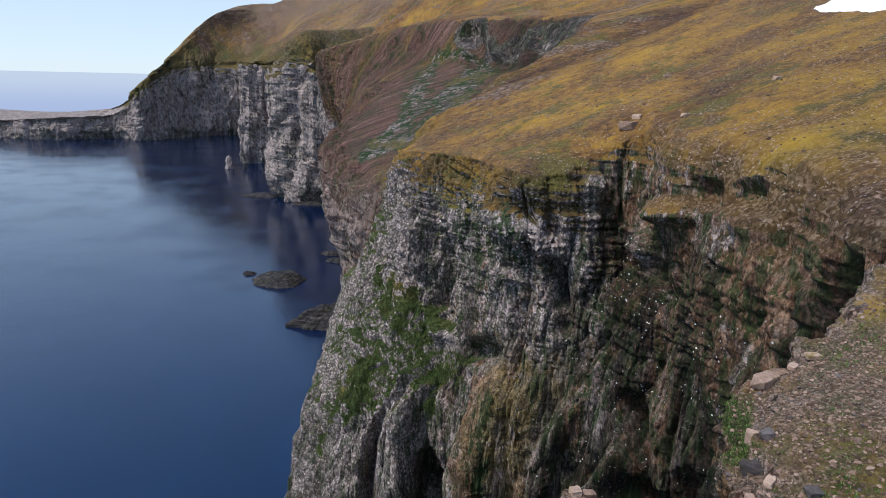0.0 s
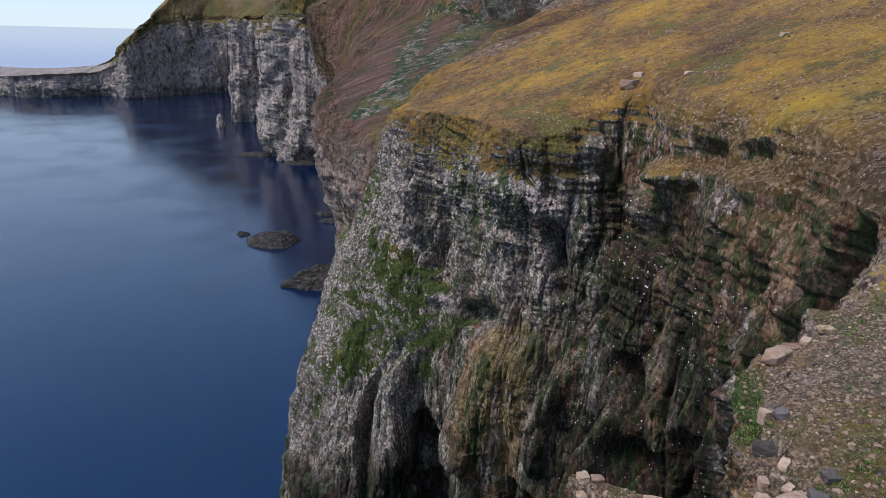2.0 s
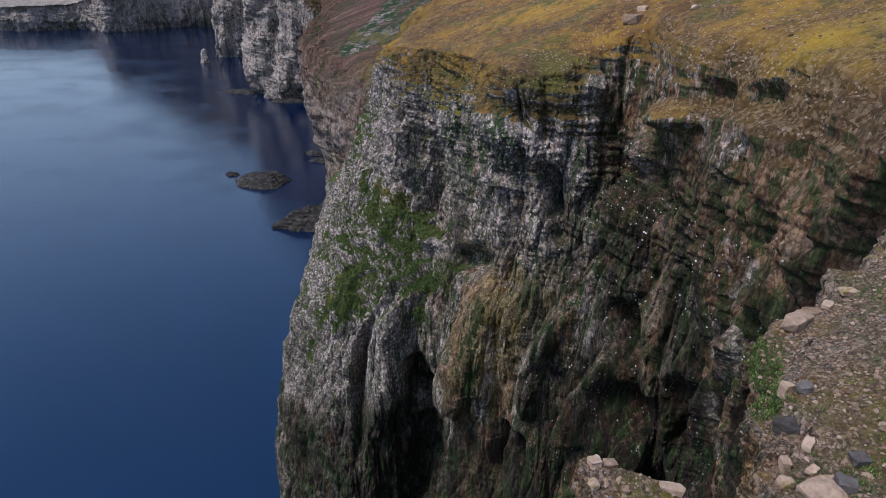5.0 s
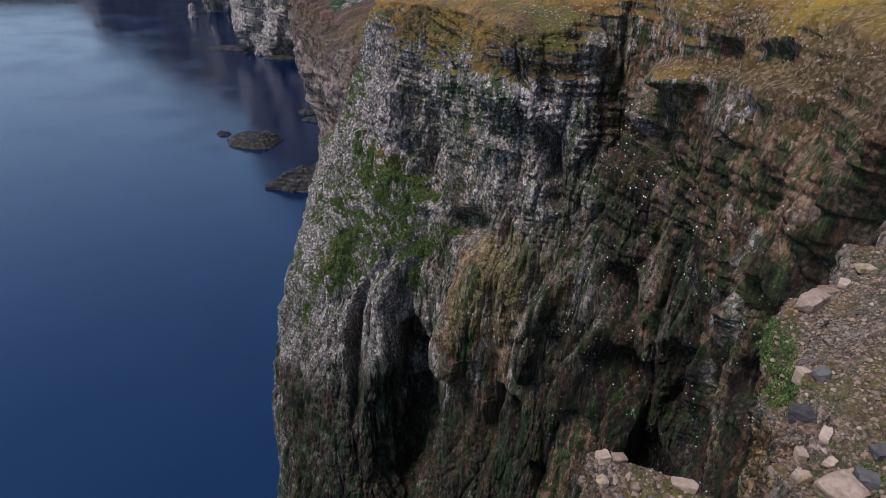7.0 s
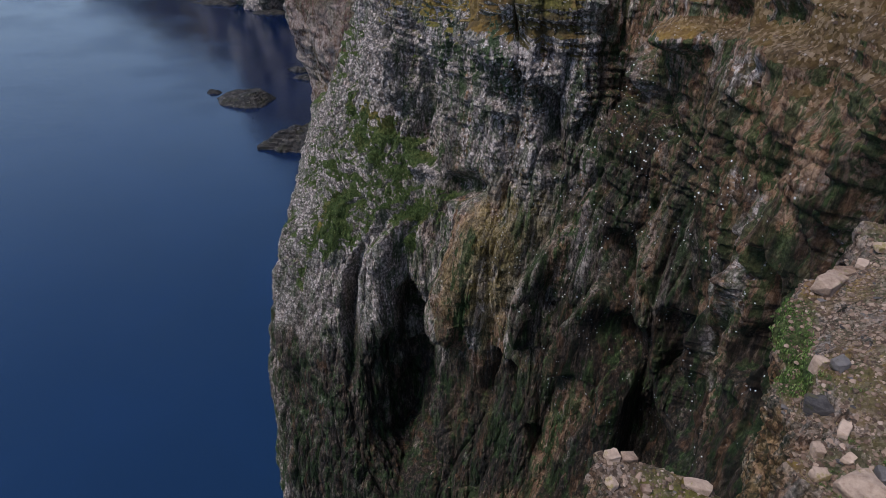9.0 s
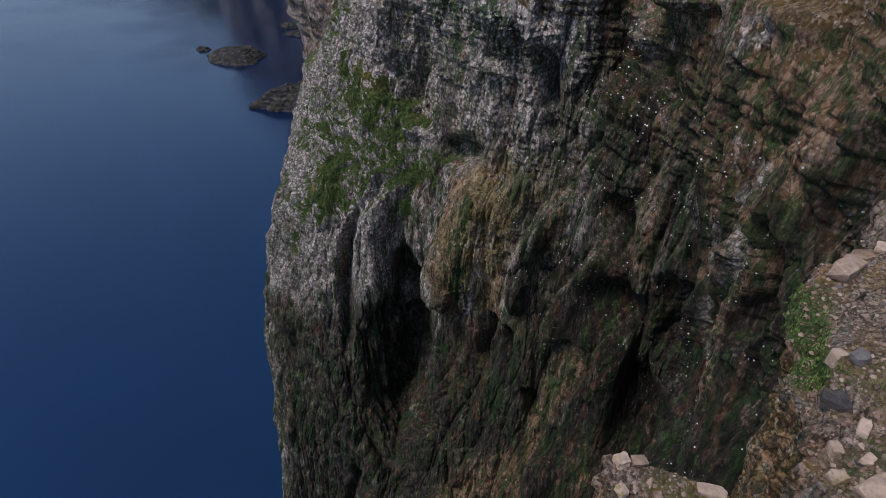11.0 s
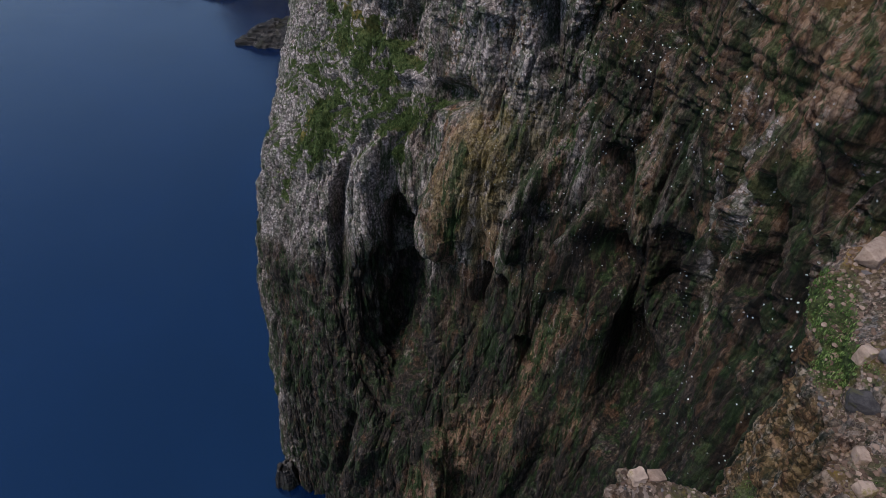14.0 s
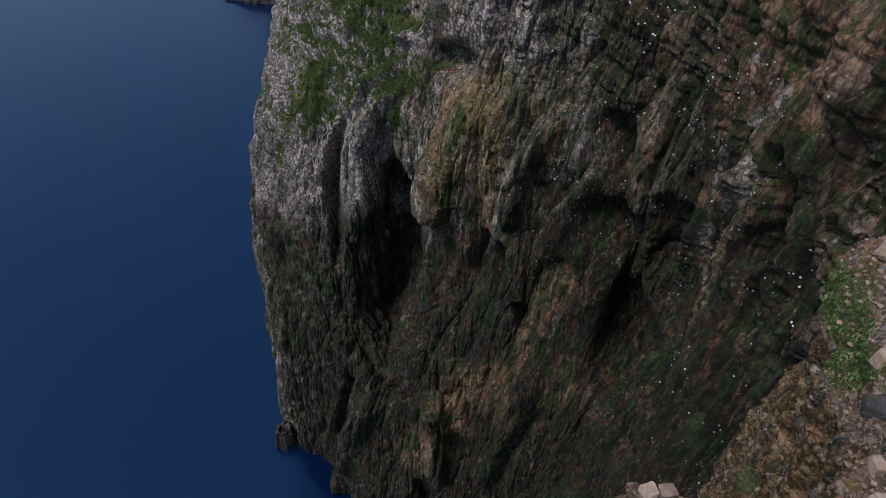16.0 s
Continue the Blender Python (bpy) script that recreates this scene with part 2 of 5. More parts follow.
def cliff_material():
    """The near bird cliff: dark rock in tall streaks with droppings, algae, rust and moss, and the heath on top of it."""
    n = Nodes("streaked cliff rock and turf")
    streak = n.noise(0.7, 8, 0.74, 5.5, 0.1)
    broad_streak = n.noise(2.6, 7, 0.70, 4.0, 0.1)
    grain = n.noise(0.3, 6, 0.82, 1.3)
    bedded = n.noise(1.6, 7, 0.72, 0.22, 0.3)
    chip = n.voronoi(0.36, 2.0, "F1", "Color", 0.8)
    slab = n.voronoi(1.5, 2.4, "F1", "Color", 0.8)
    joint = n.voronoi(1.5, 2.4, "DISTANCE_TO_EDGE", "Distance", 0.8)
    patch = n.noise(9, 5, 0.6, 2.2, 0.6)

    def total(*pairs):
        out = 0.0
        for v, f in pairs:
            out = n.math("ADD", out, n.math("MULTIPLY", v, f))
        return out

    tone = total((streak, 0.38), (broad_streak, 0.24), (chip, 0.05), (slab, 0.06), (grain, 0.29), (n.attr("guano"), 0.034))
    brown = n.blend(tone, (0.435, (0.011, 0.009, 0.008)), (0.487, (0.050, 0.038, 0.030)), (0.53, (0.18, 0.132, 0.106)), (0.585, (0.58, 0.47, 0.41)))
    gray = n.blend(tone, (0.435, (0.014, 0.0125, 0.012)), (0.49, (0.100, 0.080, 0.071)), (0.575, (0.66, 0.545, 0.48)))
    rock = n.mix(n.step(patch, 0.42, 0.58), brown, gray)
    rust = n.math("MULTIPLY", n.step(n.attr("rust"), 0.05, 0.6), n.step(total((n.noise(1.8, 6, 0.66, 6.0, 0.1), 1.0), (n.attr("rust"), 0.26)), 0.56, 0.68))
    rock = n.mix(rust, rock, n.blend(tone, (0.42, (0.026, 0.012, 0.007)), (0.50, (0.16, 0.080, 0.042)), (0.60, (0.44, 0.27, 0.165))))
    ochre = n.math("MULTIPLY", n.attr("ochre"), n.step(n.noise(2.4, 5, 0.62, 3.0), 0.30, 0.48))
    rock = n.mix(ochre, rock, n.blend(tone, (0.43, (0.022, 0.016, 0.004)), (0.50, (0.105, 0.074, 0.018)), (0.60, (0.38, 0.285, 0.13))))
    # pale droppings: lacy between black pits on the nose, lines along the beds elsewhere
    lace = n.step(total((n.noise(2.4, 5, 0.65, 1.6), 0.42), (n.noise(0.5, 6, 0.78, 1.3), 0.30), (bedded, 0.34), (n.attr("guano"), 0.045)), 0.515, 0.56)
    pale = n.math("MULTIPLY", n.attr("guano"), lace)
    rock = n.mix(pale, rock, n.blend(grain, (0.38, (0.18, 0.138, 0.122)), (0.5, (0.50, 0.400, 0.360)), (0.62, (0.82, 0.72, 0.66))))
    pit = n.math("MULTIPLY", n.step(n.voronoi(0.62, 1.1, "F1", "Distance", 0.9), 0.44, 0.56), n.step(n.attr("guano"), 0.25, 0.6))
    rock = n.mix(n.math("MULTIPLY", pit, 0.6), rock, (0.018, 0.015, 0.014))
    rock = n.mix(n.math("MULTIPLY", n.math("SUBTRACT", 1.0, n.step(joint, 0.0, 0.06)), 0.5), rock, (0.012, 0.010, 0.009))
    moss = n.math("MULTIPLY", n.attr("moss"), n.step(total((n.noise(1.5, 7, 0.7, 5.0, 0.2), 1.0), (chip, -0.08)), 0.43, 0.50))
    rock = n.mix(n.math("MULTIPLY", moss, 0.9), rock, n.blend(grain, (0.38, (0.009, 0.021, 0.006)), (0.5, (0.030, 0.058, 0.015)), (0.68, (0.095, 0.140, 0.048))))
    # wet black rock with drawn-out brown and dark green stains, plus cove shade as colour
    seep_shade = n.math("MULTIPLY", n.attr("seep_shade"), n.step(n.noise(3.4, 6, 0.65, 4.0), 0.24, 0.42))
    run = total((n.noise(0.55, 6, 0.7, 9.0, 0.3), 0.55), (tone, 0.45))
    wet_shade = n.blend(run, (0.43, (0.0045, 0.004, 0.004)), (0.50, (0.015, 0.011, 0.009)), (0.55, (0.042, 0.028, 0.020)), (0.62, (0.15, 0.11, 0.085)))
    wet_shade = n.mix(n.step(n.noise(1.9, 6, 0.65, 6.0), 0.49, 0.56), wet_shade, n.blend(run, (0.42, (0.005, 0.008, 0.003)), (0.52, (0.015, 0.027, 0.008)), (0.62, (0.060, 0.090, 0.030))))
    wet_shade = n.mix(n.step(n.noise(2.8, 6, 0.6, 6.0, 0.4), 0.57, 0.64), wet_shade, n.blend(run, (0.42, (0.011, 0.006, 0.004)), (0.52, (0.060, 0.031, 0.017)), (0.62, (0.18, 0.10, 0.06))))
    rock = n.mix(n.math("MULTIPLY", seep_shade, 0.93), rock, wet_shade)
    spots = n.math("MULTIPLY", n.attr("spots"), n.math("MULTIPLY", n.math("LESS_THAN", n.voronoi(0.8), 0.15), n.step(n.noise(2.6, 4, 0.65, 2.5), 0.48, 0.53)))
    rock = n.mix(spots, rock, (0.86, 0.86, 0.88))
    # turf: straw, rust and green heath with bare pinkish scree
    broad = n.noise(30, 5, 0.6, 1.0, 0.5)
    tuft = n.noise(0.7, 7, 0.78)
    hummock = n.voronoi(1.1, 1.0, "F1", "Color", 1.0)
    mixed = total((broad, 0.60), (tuft, 0.28), (hummock, 0.12))
    heath = n.blend(mixed, (0.37, (0.055, 0.032, 0.017)), (0.44, (0.135, 0.070, 0.026)), (0.51, (0.27, 0.145, 0.036)), (0.58, (0.38, 0.215, 0.028)), (0.67, (0.47, 0.30, 0.035)))
    heath = n.mix(n.step(n.noise(13, 6, 0.7), 0.52, 0.62), heath, n.blend(tuft, (0.3, (0.05, 0.045, 0.012)), (0.7, (0.22, 0.17, 0.04))))
    scree = n.math("MAXIMUM", n.math("MULTIPLY", n.step(n.noise(11, 8, 0.78), 0.515, 0.62), 0.65), n.attr("bare"))
    stones = n.blend(total((tuft, 0.5), (n.voronoi(0.34, 1.0, "F1", "Color", 0.6), 0.5)), (0.28, (0.026, 0.016, 0.011)), (0.5, (0.095, 0.058, 0.035)), (0.75, (0.33, 0.235, 0.17)))
    heath = n.mix(scree, heath, stones)
    speck = n.math("MULTIPLY", n.math("LESS_THAN", n.voronoi(0.62), 0.20), n.step(n.noise(7, 5, 0.65), 0.42, 0.56))
    heath = n.mix(n.math("MULTIPLY", speck, 0.7), heath, (0.52, 0.43, 0.38))
    green = n.blend(total((tuft, 0.7), (grain, 0.3)), (0.34, (0.016, 0.026, 0.007)), (0.5, (0.065, 0.085, 0.024)), (0.66, (0.17, 0.19, 0.065)))
    heath = n.mix(n.attr("green"), heath, green)
    edge = n.step(total((n.attr("turf"), 1.0), (tuft, 1.1), (chip, 0.25)), 1.07, 1.22)
    color = n.mix(edge, rock, heath)
    height = total((n.noise(0.8, 9, 0.80, 1.8), 1.0), (n.math("MINIMUM", joint, 0.2), 1.0), (chip, 0.3), (streak, 0.3))
    n.bump(height, 1.0, 0.5)
    return n.done(color, 0.88, 0.2)


ROCK_NEAR = cliff_material()
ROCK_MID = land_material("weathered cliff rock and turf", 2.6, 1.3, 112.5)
ROCK_CLOSE = land_material("stony ledge rock and turf", 0.3)
ROCK_FAR = land_material("haze-paled far cliff rock and turf", 5.0, 1.5)


def sea_material():
    n = Nodes("sea water")
    deep = n.mix(n.step(n.noise(150, 6, 0.6, 1.0, 0.8), 0.38, 0.66), (0.0004, 0.0052, 0.027), (0.0006, 0.0072, 0.036))
    ripple = n.math("ADD", n.noise(7, 8, 0.72, 1.0, 0.5), n.math("MULTIPLY", n.noise(45, 3, 0.5), 1.5))
    n.bump(ripple, 0.2, 0.6)
    n.bsdf.inputs["IOR"].default_value = 1.52
    n.bsdf.inputs["Specular Tint"].default_value = (0.46, 0.79, 1.0, 1)
    return n.done(deep, n.math("ADD", 0.10, n.math("MULTIPLY", n.step(n.noise(90, 5, 0.6), 0.4, 0.65), 0.12)), 0.95)


SEA = sea_material()


# ---- shapes ----
def hermite(knots, values, at):
    """Smooth curve through the values at the knots."""
    v = np.asarray(values, float)
    d = np.diff(v, axis=0) / np.diff(knots)[:, None]
    m = np.concatenate([d[:1], (d[1:] + d[:-1]) / 2, d[-1:]]) * 0.8
    i = np.clip(np.searchsorted(knots, at) - 1, 0, len(knots) - 2)
    h = np.diff(knots)[i]
    s = ((at - knots[i]) / h)[:, None]
    h = h[:, None]
    return (2 * s**3 - 3 * s**2 + 1) * v[i] + (s**3 - 2 * s**2 + s) * h * m[i] + (-2 * s**3 + 3 * s**2) * v[i + 1] + (s**3 - s**2) * h * m[i + 1]


def knots_of(v):
    return np.concatenate([[0], np.cumsum(np.maximum(np.linalg.norm(np.diff(v, axis=0), axis=1), 0.5))])


def loft(levels, columns, rows):
    """A sheet through contour lines; rows gives the number of steps between one line and the next."""
    a = np.asarray(levels, float)
    k = knots_of(a[: len(a) * 7 // 11].mean(axis=0))
    at = np.linspace(0, k[-1], columns)
    a = np.stack([hermite(k, line, at) for line in a])
    kv = np.arange(len(a), dtype=float)
    steps = np.concatenate([i + np.arange(n) / n for i, n in enumerate(rows)] + [[len(rows)]])
    flat = hermite(kv, a.reshape(len(a), -1), steps)
    return flat.reshape(len(steps), columns, 3)


def normals(g):
    du, dv = np.gradient(g, axis=1), np.gradient(g, axis=0)
    n = np.cross(dv, du)
    return n / np.maximum(np.linalg.norm(n, axis=2), 1e-9)[:, :, None]


def mesh_from(name, verts, faces, mat, smooth=True):
    me = bpy.data.meshes.new(name)
    verts, faces = np.asarray(verts, np.float32), np.asarray(faces, np.int32)
    w = faces.shape[1]
    me.vertices.add(len(verts)), me.vertices.foreach_set("co", verts.ravel())
    me.loops.add(faces.size), me.loops.foreach_set("vertex_index", faces.ravel())
    me.polygons.add(len(faces)), me.polygons.foreach_set("loop_start", np.arange(0, faces.size, w, dtype=np.int32))
    me.polygons.foreach_set("use_smooth", np.broadcast_to(smooth, len(faces)).copy())
    me.update(calc_edges=True)
    me.validate()
    me.materials.append(mat)
    return me


def grid_faces(r, c):
    i = (np.arange(r - 1)[:, None] * c + np.arange(c - 1)[None]).ravel()
    return np.stack([i, i + c, i + c + 1, i + 1], axis=1)


def flat_rock(steep):
    """Smooth turf, faceted rock."""
    return (steep[:-1, :-1] < 0.3).ravel()


def set_masks(me, **masks):
    for key, v in masks.items():
        a = me.attributes.new(key, "FLOAT", "POINT")
        a.data.foreach_set("value", np.asarray(v, np.float32))


def roughen(g, s, strata=1.0, carved=(), easy=(0.55, 0.85), calm=None):
    """Pushes a sheet in and out: buttresses, chimneys, beds of rock, blocks and crumbling; s scales with distance."""
    shape = g.shape
    n = normals(g)
    p, nn = g.reshape(-1, 3), n.reshape(-1, 3)
    steep = 1 - ramp(np.abs(nn[:, 2]), *easy)
    w = p + np.stack([perlin(p, 14 * s, shift=k) for k in (1.0, 2.0, 3.0)], axis=1) * 5 * s
    big = 3.0 * np.sqrt(np.abs(perlin(w, 15 * s, 15 * s, 60 * s, 4.0)) + 0.004) - 0.55
    mid = 3.0 * np.sqrt(np.abs(perlin(w, 5.5 * s, 5.5 * s, 20 * s, 5.0)) + 0.004) - 0.55
    thin = 3.0 * np.sqrt(np.abs(perlin(w, 2.2 * s, 2.2 * s, 7 * s, 6.0)) + 0.004) - 0.55
    bed = p[:, 2] / s + 2.5 * perlin(p, 22 * s, shift=7.0) + 0.06 * p[:, 0] / s
    ledge = np.abs((bed / 4.3) % 1 - 0.5) * 2
    ledge = ramp(ledge, 0.15, 0.5) - 0.5
    fine = np.abs((bed / 1.35) % 1 - 0.5) * 2
    fine = ramp(fine, 0.2, 0.6) - 0.5
    top = ramp(p[:, 2], 135, 172) * strata + 0.25
    some = ramp(perlin(p, 9 * s, shift=8.0), -0.25, 0.25)
    block = cells(w + 0.8 * np.stack([perlin(p, 2.5 * s, shift=k) for k in (9.0, 10.0, 11.0)], axis=1) * s, 2.6 * s, 2.6 * s, 3.4 * s)
    small = cells(w, 1.1 * s, 1.1 * s, 1.0 * s, 0.3)
    out = 2.2 * (big - 0.6) + 1.3 * (mid - 0.6) + 0.5 * (thin - 0.6)
    out += top * some * (0.9 * ledge + 0.4 * fine) + 0.9 * block + 0.35 * small
    out += 0.55 * fbm(p, 2.2 * s, 3, 12.0)
    beds = np.stack([w[:, 0], w[:, 1], bed * s], axis=1)
    out += (0.25 * strata + 0.6 * (top - 0.25)) * (1.2 * cells(beds, 3.4 * s, 3.4 * s, 1.5 * s, 0.2) + 0.5 * cells(beds, 1.3 * s, 1.3 * s, 0.75 * s, 0.7))
    out *= s
    if calm:
        out *= 1 - calm[2] * ramp(p[:, 2], calm[0], calm[1])
    for wide, high, course in carved:
        out += 1.5 * high * along(p, course, 1.2 * wide, 0.2)
    out *= steep
    ground = (1 - steep) * (0.5 * fbm(p, 9 * s, 4, 13.0) + 0.22 * fbm(p, 1.4 * s, 2, 14.0)) * s
    q = p + nn * out[:, None]
    q[:, 2] += ground
    return q.reshape(shape), steep.reshape(shape[:2])


def flute(g, carved):
    """Relief of the near bird cliff: tall ribs and chimneys, thin flutes, beds of rock under the brink."""
    shape = g.shape
    n = normals(g)
    p, nn = g.reshape(-1, 3), n.reshape(-1, 3)
    x, z = p[:, 0], p[:, 2]
    steep = 1 - ramp(np.abs(nn[:, 2]), 0.55, 0.85)
    sway = np.stack([perlin(p, 11, 11, 45, k) for k in (1.0, 2.0, 3.0)], axis=1) * np.array((2.4, 2.4, 1.0))
    w = p + sway

    def ridge(wide, tall, shift):
        return 3.0 * np.sqrt(np.abs(perlin(w, wide, wide, tall, shift)) + 0.004) - 1.15

    out = 1.7 * ridge(15, 80, 4.0) + 1.15 * ridge(5.5, 38, 5.0) + 0.55 * ridge(2.3, 12, 6.0) + 0.20 * ridge(1.0, 4.5, 16.0)
    bed = z + 2.5 * perlin(p, 22, shift=7.0) + 0.06 * x
    left = 1 - ramp(x, 28, 36)
    top = ramp(z, 140, 170)
    some = ramp(perlin(p, 9, shift=8.0), -0.25, 0.25)
    ledge = ramp(np.abs((bed / 4.3) % 1 - 0.5) * 2, 0.15, 0.5) - 0.5
    fine = ramp(np.abs((bed / 1.35) % 1 - 0.5) * 2, 0.2, 0.6) - 0.5
    out += (0.2 + 0.8 * top) * some * (0.75 * ledge + 0.32 * fine)
    beds = np.stack([w[:, 0], w[:, 1], bed], axis=1)
    out += (0.25 + 0.75 * top * (0.4 + 0.6 * left)) * (0.75 * cells(beds, 2.8, 2.8, 1.9, 0.2) + 0.4 * cells(beds, 1.2, 1.2, 0.8, 0.7))
    out += 0.55 * cells(w, 2.0, 2.0, 5.5) + 0.22 * cells(w, 0.8, 0.8, 2.0, 0.3)
    out += 0.40 * fbm(p, 1.8, 3, 12.0, 2.2)
    out *= 1 - 0.6 * ramp(z, 178, 187)
    for wide, high, course in carved:
        out += 1.5 * high * along(p, course, 1.2 * wide, 0.2)
    out *= steep
    ground = (1 - steep) * (0.5 * fbm(p, 9, 4, 13.0) + 0.22 * fbm(p, 1.4, 2, 14.0))
    q = p + nn * out[:, None]
    q[:, 2] += ground
    return q.reshape(shape), steep.reshape(shape[:2])


def along(p, course, wide, flat=0.3):
    """1 on a line through the given places, falling to 0 at its half width."""
    c = np.array(course, float)
    out = np.zeros(len(p))
    lo, hi = c.min(axis=0) - wide, c.max(axis=0) + wide
    i = np.nonzero(((p > lo) & (p < hi)).all(axis=1))[0]
    best = np.full(len(i), 1e9)
    for a, b in zip(c[:-1], c[1:]):
        t = np.clip(((p[i] - a) @ (b - a)) / ((b - a) @ (b - a)), 0, 1)
        best = np.minimum(best, np.linalg.norm(p[i] - a - t[:, None] * (b - a), axis=1))
    out[i] = ramp(-best / wide, -1.0, -flat)
    return out


def near_point(p, x, y, z, r):
    """1 at a place, falling to 0 at the radius r."""
    return ramp(-np.sqrt(((p - np.array((x, y, z))) ** 2).sum(axis=1)) / r, -1.0, -0.35)


# ---- the near headland and cove ----
RIM = [(46, 20, 189), (34, 36, 186.5), (38, 46, 187.5), (40, 60, 188.5), (38.5, 72, 187.5), (35, 79, 187), (36, 97, 188), (22, 95, 182), (15.5, 93, 181),
       (12, 104, 180), (7, 121, 180), (-2, 135, 180), (-8, 142, 179), (-10, 155, 176), (-12, 171, 173)]
AT_170 = [(43, 22, 170), (35, 39, 170), (36.3, 48, 169), (37, 59, 171), (38, 71, 168), (37, 83, 170), (34.5, 95, 169), (24, 94, 171), (18, 97, 168),
          (12, 104, 168), (3, 125, 167), (-5, 131, 169), (-9, 137, 165), (-12, 155, 163), (-16, 178, 158)]
AT_150 = [(43, 25, 150), (38, 38, 150), (39.5, 46, 151), (40, 59.5, 148), (41, 73, 150), (33.5, 82, 154), (29, 89, 156), (25.5, 91, 145), (18, 96.3, 148),
          (12, 101, 142), (7, 114, 143), (-5, 122, 143), (-15, 134, 145), (-22, 142, 141), (-26, 158, 138)]
AT_125 = [(43, 28, 125), (39, 40, 125), (40, 48, 125), (43, 61, 127), (43, 68, 127), (35, 73, 124), (28, 87, 125), (23, 90, 125), (16, 96.5, 127),
          (10, 100, 118), (3, 107, 128), (-7, 113, 128), (-18, 117, 124), (-28.5, 129, 114), (-33, 145, 112)]
AT_100 = [(43, 30, 100), (39, 42, 100), (40, 50, 100), (41.5, 59, 105), (41, 69, 101), (36, 74, 100), (30, 83, 96), (22, 87, 88), (17, 93, 100),
          (9, 102, 98), (2, 117, 78), (-7, 105, 84), (-18, 106, 90), (-34, 127, 94), (-36, 145, 90)]
AT_60 = [(43, 33, 60), (39, 44, 60), (40, 52, 60), (40, 58, 60), (38, 68, 60), (33, 74, 60), (27, 80, 72), (21, 85, 65), (14, 88, 64),
         (6, 87, 60), (-2, 92, 60), (-11, 97, 66), (-22, 105, 62), (-32, 112, 60), (-40, 135, 60)]
AT_SEA = [(43, 36, -5), (39, 46, -5), (40, 54, -5), (39, 58, -5), (36, 66, -5), (30, 70, -5), (25, 74, -5), (19, 77, -5), (12, 78, -5),
          (4, 78, -5), (-6, 82, -5), (-16, 94, -5), (-25, 104, -5), (-36, 112, -5), (-44, 136, -5)]


def plateau(x, y):
    """Height of the heath that climbs away from the cliff's edge."""
    return 178 + 0.35 * x + 0.05 * (y - 100) + 0.07 * max(y - 130, 0)


BANK = [(54, 16), (44, 32), (46, 46), (48, 60), (47, 72), (45, 82), (43, 103), (28, 105), (21, 105), (18, 111), (14, 123), (6, 138), (4, 146), (4, 158), (3, 172)]
HEATH = [(75, y) for y in (4, 22, 43, 60, 74, 86, 103, 118, 126, 134, 145, 158, 168, 182, 200)]
SLOPE = [(170, y) for y in (-60, -20, 10, 40, 65, 90, 115, 140, 160, 180, 200, 225, 245, 270, 305)]
MOUNT = [(600, y) for y in (-420, -300, -200, -100, -20, 60, 140, 220, 290, 360, 430, 500, 570, 640, 720)]


def on_plateau(line, lift=0.0):
    return [(x, y, plateau(x, y) + lift) for x, y in line]


# gullies, clefts and hollows in the cliff, then its ribs and ledges: half width, depth or height, course
GULLIES_A = [
    (2.2, 3, ((2, 114, 138), (-3, 112, 133), (-9, 112, 127), (-12, 112, 120), (-13, 109, 110), (-12, 106, 101), (-12, 103, 92))),
    (3.0, 5.5, ((1, 111, 117), (2, 110, 104), (3, 110, 94), (4, 104, 84))),
    (4.6, 7.0, ((3, 110, 98), (4, 105, 86), (6, 99, 78))),
    (1.6, 2.5, ((18, 94, 114), (17, 94, 103))),
    (1.6, 2.5, ((21, 90, 114), (21, 88, 107))),
    (1.4, 2, ((26, 86, 102), (28, 85, 95))),
    (2, 2.6, ((4, 125, 164), (3, 122, 157), (2, 120, 150))),
    (1.8, 2.2, ((8, 112, 170), (7, 118, 158), (9, 113, 149))),
]
GULLIES_B = [
    (3, 3.5, ((8, 110, 143), (12, 100, 148))),
    (2.2, 2.2, ((24, 94, 165), (25, 93, 156))),
    (3.5, 4, ((33, 81, 147), (36, 78, 139))),
    (6.0, 7.5, ((36, 77, 132), (40, 74, 122), (42, 71, 108), (42, 68, 98))),
    (4, 5, ((39, 70, 140), (41, 67, 130), (42, 64, 118))),
    (2.4, 2.6, ((36, 87, 170), (37, 82, 167))),
    (2.6, 4, ((33, 37, 183), (34, 40, 178), (36, 42, 170))),
    (2.0, 1.0, ((36.5, 82, 182.6), (37.3, 79.5, 183.2))),
    (2.3, 1.5, ((38, 75, 183), (38.6, 71, 183.6))),
    (1.8, 1.2, ((38.8, 66, 184.6), (39.2, 61, 185.6))),
    (2, 2.4, ((36, 60, 179), (35, 58, 175), (36, 57, 168))),
]
GULLIES_C = [
    (2, 2.6, ((-12, 97, 58), (-18, 100, 23))),
    (2, 2.2, ((2, 125, 156), (1, 121, 149))),
    (2, 2.4, ((22, 94, 167), (24, 94, 160))),
    (1.6, 2, ((-4, 129, 168), (-5, 127, 158), (-4, 124, 149))),
    (1.5, 2, ((39, 68, 157), (42, 71, 146), (42, 66, 140))),
    (2.2, 3, ((37, 50, 165), (38, 49, 160), (40, 51, 152))),
]
